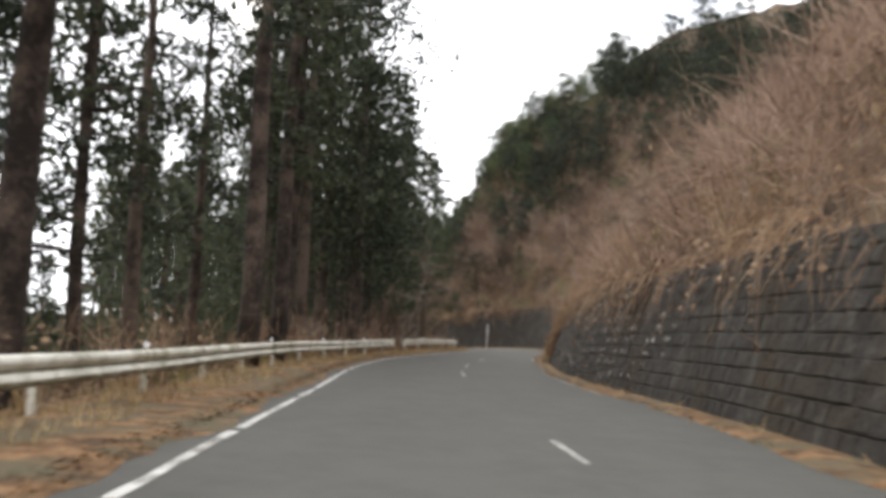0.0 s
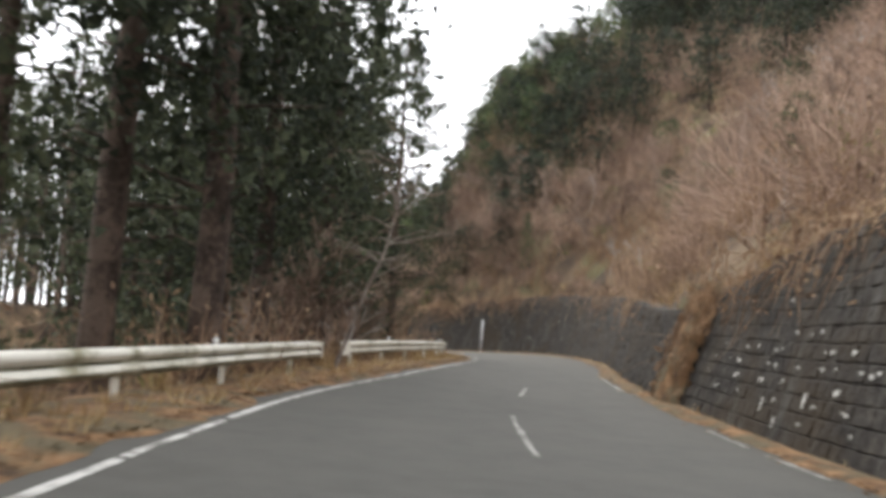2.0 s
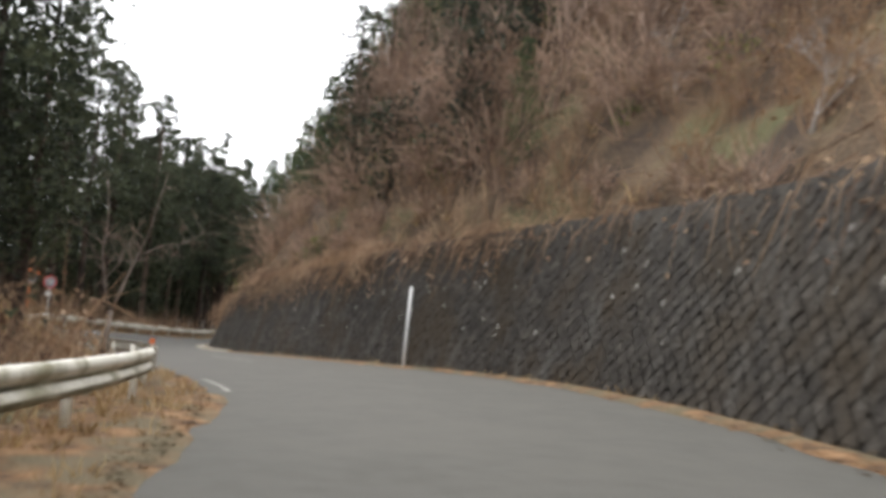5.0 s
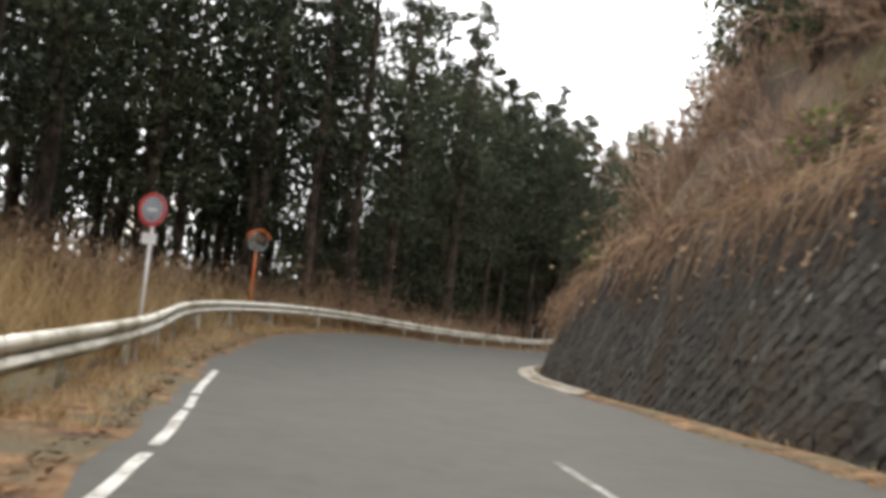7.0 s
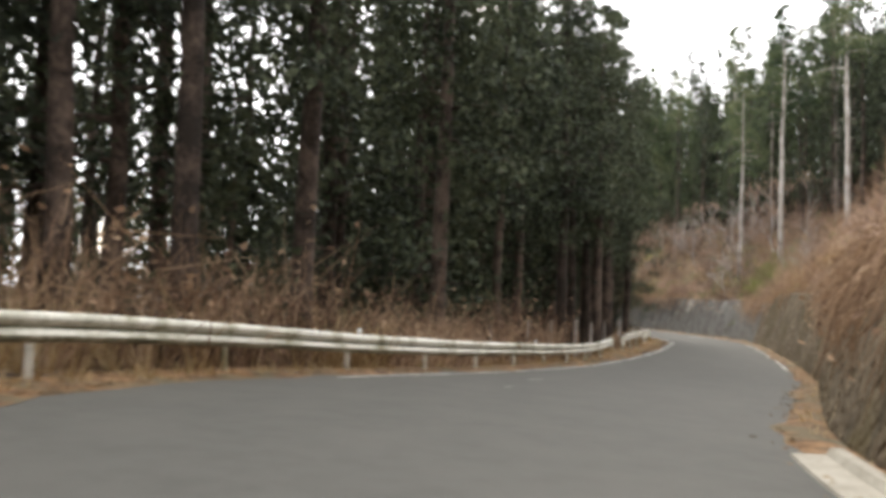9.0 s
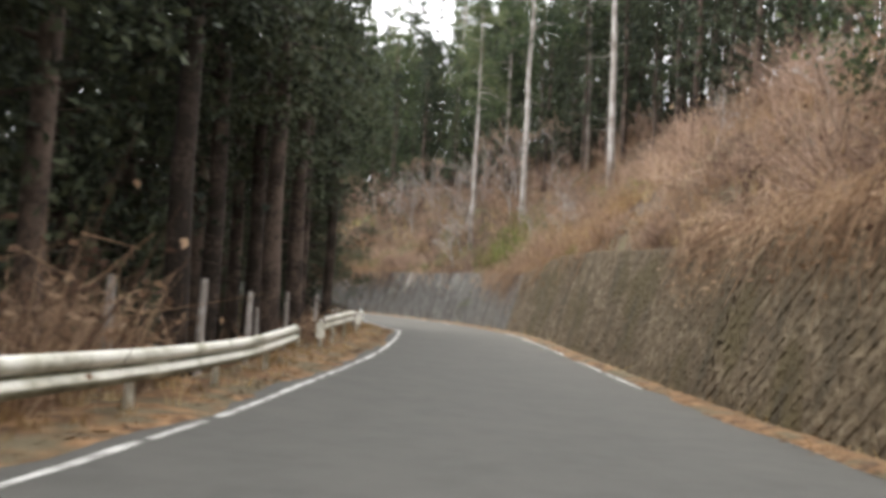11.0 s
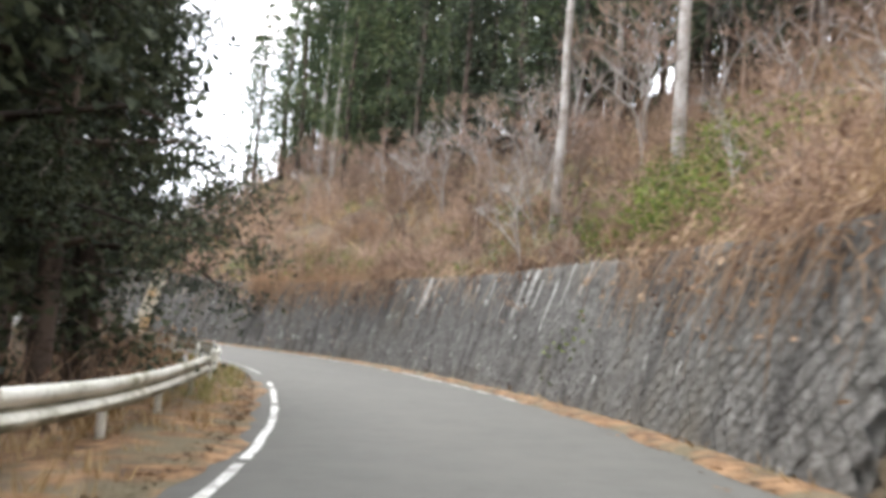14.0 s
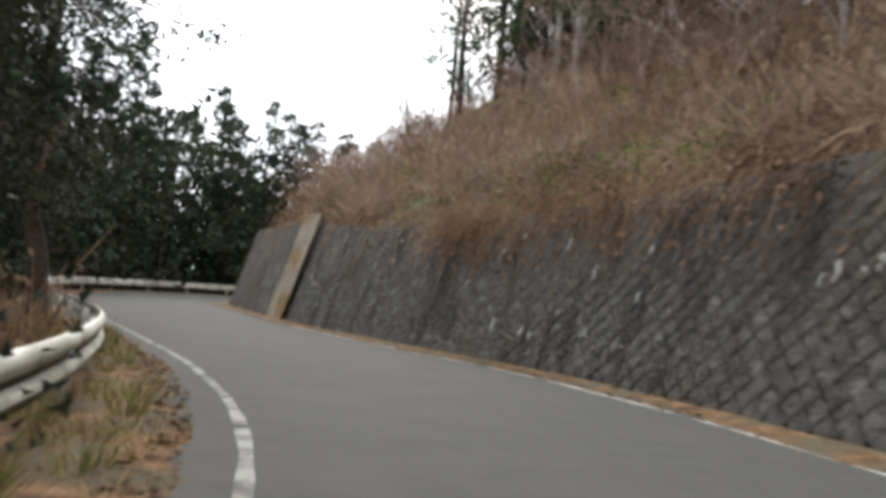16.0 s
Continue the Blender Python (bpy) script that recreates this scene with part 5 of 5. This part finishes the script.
clump_field("wall_foot_grass", wall_foot_spots(420, -10, 250, 0.12, 0.4), lambda z: tuft(z, 10, 0.8), M["straw"], "dry grass tufts along the foot of the wall", "dry grass")


def leaf_scatter(n, s0, s1, lat):
    s = veg_rng.uniform(s0, s1, n)
    p = place(s, lat(s, n), 0.035)
    v, f = cards(p, 0.11, 0.08, veg_rng)
    v[:, 2] = np.repeat(p[:, 2], 4) + (v[:, 2] - np.repeat(p[:, 2], 4)) * 0.3
    return v, f


v, f = joined([leaf_scatter(9000, -5, 250, lambda s, n: right_line(s) + veg_rng.normal(0.45, 0.25, n)), leaf_scatter(30000, -5, 250, lambda s, n: left_line(s) - np.abs(veg_rng.normal(0.0, 0.9, n)) - 0.42)])
tagged(mesh_object("fallen_leaves", v, f, M["litter"]), "fallen brown leaves along both edges of the road", "fallen leaves", kind="stuff")
# brush that hangs down over the top of the walls
drape = []
for s in np.concatenate([veg_rng.uniform(56, 128, 60), veg_rng.uniform(92, 129, 210), veg_rng.uniform(130, 168, 260), veg_rng.uniform(176, 245, 90), veg_rng.uniform(6, 48, 110), veg_rng.uniform(212, 226, 110), veg_rng.uniform(188, 197, 40)]):
    s = float(s)
    h = float(soft_table(WALL_H, s))
    n = 16
    top = place(s, float(right_line(s)) + 0.75 + 0.3 * h + 0.3, h + 0.1) + veg_rng.normal(0, 0.3, (n, 3))
    low = top + np.c_[veg_rng.normal(0, 0.3, n), veg_rng.normal(0, 0.3, n), -veg_rng.uniform(0.2, 2.0, n)] - (place(s, 1.0) - place(s, 0.0)) * veg_rng.uniform(0.3, 0.7, n)[:, None]
    drape.append(ribbons(top, low, 0.025, veg_rng, 0.2))
    drape.append(cards(top + (low - top) * veg_rng.uniform(0, 1, (n, 1)), 0.16, 0.1, veg_rng))
v, f = joined(drape)
tagged(mesh_object("hanging_brush", v, f, M["brush"]), "dry creepers that hang over the wall's edge", "brush", kind="stuff")


# ------------------------------------------------------------------ guard rails
PROFILE = [(0.000, 0.175), (0.030, 0.168), (0.060, 0.135), (0.075, 0.095), (0.058, 0.055), (0.012, 0.022), (0.000, 0.0), (0.012, -0.022), (0.058, -0.055), (0.075, -0.095), (0.060, -0.135), (0.030, -0.168), (0.000, -0.175)]


RAISE = [(104, 0), (116, 0.16), (128, 0.16), (138, 0), (160, 0), (166, 0.16), (174.6, 0.16), (178, 0.03), (184, 0)]


def beam(s0, s1, height=0.59):
    """A corrugated rail between two ways along; its waves bulge towards the road."""
    s = np.arange(s0, s1 + 0.26, 0.5)
    s[-1] = s1
    rows = []
    for o, z in [(a, 1.12 * b) for a, b in PROFILE] + [(a - 0.006, 1.12 * b) for a, b in PROFILE[::-1]]:
        rows.append(place(s, rail_line(s) + o, height + z + 0.015 * lumps(s, s * 0, 9) + table(RAISE, s)))
    n, k = len(s), len(rows)
    v = np.vstack(rows)
    f = [(a * n + i, a * n + i + 1, ((a + 1) % k) * n + i + 1, ((a + 1) % k) * n + i) for a in range(k) for i in range(n - 1)]
    return v, f


# profile faces coloured as algae plus painted shade: middle groove and lower underside
BEAM_ALGAE_SHADE = [k for k in range(25) if k in (5, 6, 9, 10, 11)]


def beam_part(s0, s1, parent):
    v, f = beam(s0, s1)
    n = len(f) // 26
    ob = mesh_object("beam", v, f, None, True, [M["rail"], M["rail_algae_shade"]], [1 if k // n in BEAM_ALGAE_SHADE else 0 for k in range(len(f))])
    ob.parent = parent


def post_parts(s):
    p = place(s, float(rail_line(s)) - 0.10, -0.3)
    q = place(s, float(rail_line(s)) - 0.10, 0.70 + float(table(RAISE, s)))
    return tube([p, q, q + (0, 0, 0.02)], [0.057, 0.057, 0.02], 10)


def end_wing(s, along):
    """The flared sleeve that closes a rail's end."""
    w = 0.55 * along
    q = np.linspace(0, 1, 6)
    out = []
    for off in (0.085, 0.07):
        for z in (0.20, -0.20):
            out.append(place(s + w * q, float(rail_line(s)) + off - 0.16 * q**2, 0.59 + z))
    v = np.vstack(out)
    f = []
    for a, b in ((0, 1), (1, 3), (3, 2), (2, 0)):
        f += [(a * 6 + i, a * 6 + i + 1, b * 6 + i + 1, b * 6 + i) for i in range(5)]
    return v, f


def reflector_parts(s):
    c = place(s, float(rail_line(s)) - 0.02, 0.86)
    d = place(s + 0.02, float(rail_line(s)) - 0.02, 0.86) - c
    stem = tube([place(s, float(rail_line(s)) - 0.02, 0.76), c], [0.018, 0.018], 6)
    disc = tube([c - d, c + d * 1.2], [0.055, 0.05], 14)
    return stem, disc


def guard_rail(s0, s1, spacing, offset, reflectors, orange=()):
    t = thing("guard_rail", "weathered white corrugated guard rail with algae and rust", "guard rail", "roadside guard rails")
    s = s0
    while s < s1 - 0.5:
        e = min(s + 4.0, s1)
        beam_part(s, e + (0.08 if e < s1 else 0), t)
        s = e
    p = s0 + offset
    while p < s1:
        part("post", post_parts(p), M["rail"], t, smooth=True)
        p += spacing
    part("end_wing", end_wing(s0, -1), M["rail"], t)
    part("end_wing", end_wing(s1, 1), M["rail"], t)
    for r in reflectors:
        stem, disc = reflector_parts(r)
        d = part("reflector", disc, M["orange"] if r in orange else M["white"], t, "orange reflector" if r in orange else "round white reflector")
        part("stem", stem, M["rail"], d)
    return t


guard_rail(S0, 48.0, 4.0, 1.2, (14.0, 25.6, 33.6, 41.6))
guard_rail(50.7, 84.6, 4.0, 0.6, (56.0, 68.0))
guard_rail(86.2, 163.9, 3.4, 0.5, (86.6, 98.0, 112.5, 138.0, 150.0), (86.6,))
guard_rail(168.0, 175.1, 2.6, 0.4, (170.0, 173.6))
guard_rail(176.8, 199.4, 3.4, 0.5, (178.6, 196.0))
guard_rail(201.2, 230.0, 3.4, 0.4, (206.0,))
guard_rail(238.0, 292.0, 4.0, 1.0, (246.0,))


# ------------------------------------------------------------------ signs, mirror, poles
def disc_mesh(radius, thick, dome=0.0, rings=5, sides=36):
    """A round plate that faces -y, domed outwards by dome."""
    v, f = [(0, -thick / 2 - dome, 0)], []
    for k in range(1, rings + 1):
        r = radius * k / rings
        y = -thick / 2 - dome * (1 - (k / rings) ** 2)
        v += [(r * math.cos(a), y, r * math.sin(a)) for a in (2 * math.pi * j / sides for j in range(sides))]
    v += [(radius * math.cos(a), thick / 2, radius * math.sin(a)) for a in (2 * math.pi * j / sides for j in range(sides))]
    v.append((0, thick / 2, 0))
    for j in range(sides):
        f.append((0, 1 + j, 1 + (j + 1) % sides))
        for k in range(rings):
            a, b = 1 + k * sides, 1 + (k + 1) * sides
            f.append((a + j, b + j, b + (j + 1) % sides, a + (j + 1) % sides))
        b = 1 + rings * sides
        f.append((b + j, len(v) - 1, b + (j + 1) % sides))
    return v, f


def ring_mesh(r0, r1, y0, y1, sides=36, a0=0.0, a1=2 * math.pi):
    n = sides + 1
    v = []
    for r, y in ((r0, y0), (r1, y0), (r1, y1), (r0, y1)):
        v += [(r * math.cos(a0 + (a1 - a0) * j / sides), y, r * math.sin(a0 + (a1 - a0) * j / sides)) for j in range(n)]
    return v, [(a * n + j, a * n + j + 1, ((a + 1) % 4) * n + j + 1, ((a + 1) % 4) * n + j) for a in range(4) for j in range(sides)] + [(0, n, 2 * n, 3 * n), (n - 1, 4 * n - 1, 3 * n - 1, 2 * n - 1)]


def lift(data, x=0.0, y=0.0, z=0.0):
    return [(a + x, b + y, c + z) for a, b, c in data[0]], data[1]


def post_of(s, lat, turn=0.0):
    p = ground_z(s, lat)
    return Matrix.Translation((float(p[0]), float(p[1]), float(p[2]))) @ Matrix.Rotation(heading(s) + turn, 4, "Z")


sign_h = 2.75 - float(ground_height(np.array(111.6), np.array(-5.0), np.array(-10.0), np.array(107.0)))
road_sign = thing("road_sign", "round red-rimmed road sign with blue-grey face on pale pole", "road sign", at=post_of(111.6, -5.0, -0.35))
part("pole", tube([(0, 0.05, -0.4), (0, 0.05, sign_h + 0.3)], [0.032, 0.032], 10), M["white"], road_sign, smooth=True)
plate = part("plate", lift(disc_mesh(0.30, 0.012), z=sign_h), M["blue"], road_sign, "blue-grey sign face")
part("rim", lift(ring_mesh(0.235, 0.30, -0.012, -0.006), z=sign_h), M["red"], plate, "red rim")
part("stroke", lift(box(-0.10, -0.011, -0.02, 0.10, -0.007, 0.02), z=sign_h), M["white"], plate)
part("clamp", box(-0.05, -0.01, sign_h - 0.16, 0.05, 0.09, sign_h - 0.13), M["rust"], road_sign)
part("small_plate", box(-0.16, -0.008, sign_h - 0.62, 0.16, 0.006, sign_h - 0.42), M["white"], road_sign, "small white plate under the sign")

mir_h = 3.25 - float(ground_height(np.array(127.4), np.array(-7.75), np.array(-18.0), np.array(124.0)))
mirror_foot = ground_z(127.4, -7.75)
MIRROR_TURN = math.atan2(-6.4 - float(mirror_foot[0]), float(mirror_foot[1]) - 112.0)
mirror = thing("traffic_mirror", "round convex traffic mirror with orange hood on an orange pole", "traffic mirror", at=Matrix.Translation(Vector([float(c) for c in ground_z(127.4, -7.75)])) @ Matrix.Rotation(MIRROR_TURN, 4, "Z"))
part("pole", tube([(0, 0.12, -0.4), (0, 0.12, mir_h + 0.35)], [0.045, 0.045], 12), M["orange"], mirror, smooth=True)
face = part("glass", lift(disc_mesh(0.38, 0.02, 0.05, 8, 40), z=mir_h), M["mirror"], mirror, "domed grey mirror face", True)
part("rim", lift(ring_mesh(0.375, 0.40, -0.03, 0.06), z=mir_h), M["blue"], mirror, "grey rim")
part("hood", lift(ring_mesh(0.405, 0.455, -0.20, 0.05, 24, radians(15), radians(165)), z=mir_h), M["orange"], mirror, "orange hood")
part("bracket", box(-0.04, 0.05, mir_h - 0.1, 0.04, 0.13, mir_h + 0.1), M["rust"], mirror)

pole = thing("marker_pole", "slim white marker pole at the foot of the wall", "pole", at=post_of(95.9, float(right_line(95.9)) + 0.35))
part("shaft", tube([(0, 0, -0.3), (0.02, 0, 1.4), (0.05, 0, 2.7)], [0.05, 0.05, 0.045], 12), M["white"], pole, smooth=True)
part("cap", tube([(0.05, 0, 2.69), (0.05, 0, 2.74)], [0.055, 0.02], 12), M["white"], pole)

# pale stakes behind the rail
stake_rng = np.random.default_rng(9)
first = None
for s, lat in ((149.5, -5.4), (153.5, -5.2), (157.0, -5.2), (160.0, -4.8), (163.0, -4.7), (168.2, -5.6), (170.4, -5.2), (177.5, -5.0)):
    if first is None:
        first = thing("wooden_stake", "grey weathered wooden stake behind the guard rail", "stake", "roadside stakes")
        part("shaft", tube([(0, 0, -0.4), (0.02, 0, 0.9), (0.03, 0.02, 1.75)], [0.075, 0.07, 0.06], 7), M["bark_pale"], first)
        ob = first
    else:
        ob = copy_thing(first, Matrix())
    ob.matrix_basis = stand_at(s, lat, stake_rng.uniform(0, 6), stake_rng.uniform(0.85, 1.1), 0.0)

# pale concrete kerb round the wall's nose
def kerb(s0, s1):
    s = np.arange(s0, s1, 0.4)
    rows = [place(s, right_line(s) + o, h + 0 * s) for o, h in ((-0.06, -0.05), (-0.03, 0.03), (0.34, 0.055), (0.40, 0.14), (0.52, 0.15), (0.58, -0.05))]
    n = len(s)
    f = [(a * n + i, a * n + i + 1, (a + 1) * n + i + 1, (a + 1) * n + i) for a in range(5) for i in range(n - 1)] + [tuple(k * n for k in range(6)), tuple(k * n + n - 1 for k in range(5, -1, -1))]
    return np.vstack(rows), f


tagged(mesh_object("kerb", *kerb(117.0, 132.0), M["apron"]), "pale concrete gutter and kerb round the nose of the wall", "kerb", kind="structure")
# the brown concrete chute that runs down between the grey walls
rows = []
for h in np.linspace(-0.1, 4.4, 8):
    for s, o in ((235.4, -0.28), (235.6, -0.16), (237.4, -0.16), (237.6, -0.28)):
        rows.append(place(s, float(right_line(s)) + 0.75 + 0.3 * h + o, h))
f = [(r * 4 + c, r * 4 + c + 1, r * 4 + c + 5, r * 4 + c + 4) for r in range(7) for c in range(3)]
tagged(mesh_object("drain_chute", rows, f, M["concrete"]), "brown-stained concrete drain chute down the wall", "drain", kind="structure")

# earth and roots that have slid down where the first two walls meet
g_rng = np.random.default_rng(6)
gs, gh = np.linspace(48.3, 50.4, 14), np.linspace(-0.1, 3.1, 22)
GS, GH = np.meshgrid(gs, gh)
bulge = 0.06 + 0.26 * np.sin(np.pi * np.linspace(0, 1, 14))[None, :] * (1.3 - 0.25 * GH / 3) + g_rng.normal(0, 0.05, GS.shape)
GS = GS + 0.12 * np.sin(GH * 2.3) + g_rng.normal(0, 0.04, GS.shape)
v = place(GS, right_line(GS) + 0.75 + BATTER * GH - bulge, GH).reshape(-1, 3)
i = (np.arange(21)[:, None] * 14 + np.arange(13)[None]).ravel()
tagged(mesh_object("earth_gully", v, np.stack([i, i + 1, i + 15, i + 14], 1), M["litter"], True), "slide of brown earth and leaves between two walls", "earth", kind="structure")
n = 420
s_, h_ = g_rng.uniform(48.2, 50.5, n), g_rng.uniform(0.1, 3.3, n)
top = place(s_, right_line(s_) + 0.75 + BATTER * h_ - 0.3, h_)
low = top + np.c_[g_rng.normal(0, 0.15, n), g_rng.normal(0, 0.15, n), -g_rng.uniform(0.2, 0.7, n)]
tagged(mesh_object("gully_brush", *joined([ribbons(top, low, 0.03, g_rng, 0.1), cards(low, 0.18, 0.11, g_rng)]), M["brush"]), "dry roots and creepers on the earth slide", "brush", kind="stuff")

# ------------------------------------------------------------------ wall pieces
lay_blocks(WALLS["wall_1"], 4.0, 48.6, M["stone_dark"], 0.34, 0.30, 0.014, 0.03, jitter=0.007)
lay_blocks(WALLS["wall_2"], 50.0, 127.5, M["stone_dark"], 0.31, 0.31, 0.009, 0.04, None, True, 0.010)
lay_blocks(WALLS["wall_3"], 127.6, 163.0, M["stone_moss"], 0.33, 0.33, 0.012, 0.06, None, True, 0.010)
lay_blocks(WALLS["wall_4"], 163.0, 187.5, M["stone_moss"], 0.23, 0.23, 0.010, 0.04, (174.0, 177.0), True, 0.006)
lay_blocks(WALLS["wall_5"], 187.5, 262.0, M["stone_grey"], 0.29, 0.29, 0.006, 0.03, None, True, 0.005)
lime_rng = np.random.default_rng(3)
lime_marks(WALLS["wall_1"], [(s, h + lime_rng.normal(0, 0.02), lime_rng.uniform(0.04, 0.20), lime_rng.uniform(0.03, 0.08), 0) for h, n in ((0.48, 14), (0.78, 22), (1.08, 34), (1.38, 44), (1.68, 34), (2.0, 16), (2.6, 8)) for s in lime_rng.uniform(18, 47, n)] + [(s, lime_rng.uniform(0.3, 1.0), 0.12, lime_rng.uniform(0.15, 0.3), 0) for s in lime_rng.uniform(22, 44, 14)], lime_rng)
lime_marks(WALLS["wall_2"], [(s, lime_rng.uniform(1.2, 4.0), lime_rng.uniform(0.03, 0.08), lime_rng.uniform(0.05, 0.16), 0.1) for s in lime_rng.uniform(76, 112, 60)], lime_rng)
lime_marks(WALLS["wall_5"], [(s, float(soft_table(WALL_H, s)) - lime_rng.uniform(0, 0.5), lime_rng.uniform(0.06, 0.13), lime_rng.uniform(0.4, 1.5), 0.1) for s in lime_rng.uniform(197, 212, 16)] + [(s, lime_rng.uniform(0.6, 3.0), lime_rng.uniform(0.04, 0.12), lime_rng.uniform(0.06, 0.3), 0.1) for s in lime_rng.uniform(192, 245, 70)], lime_rng)
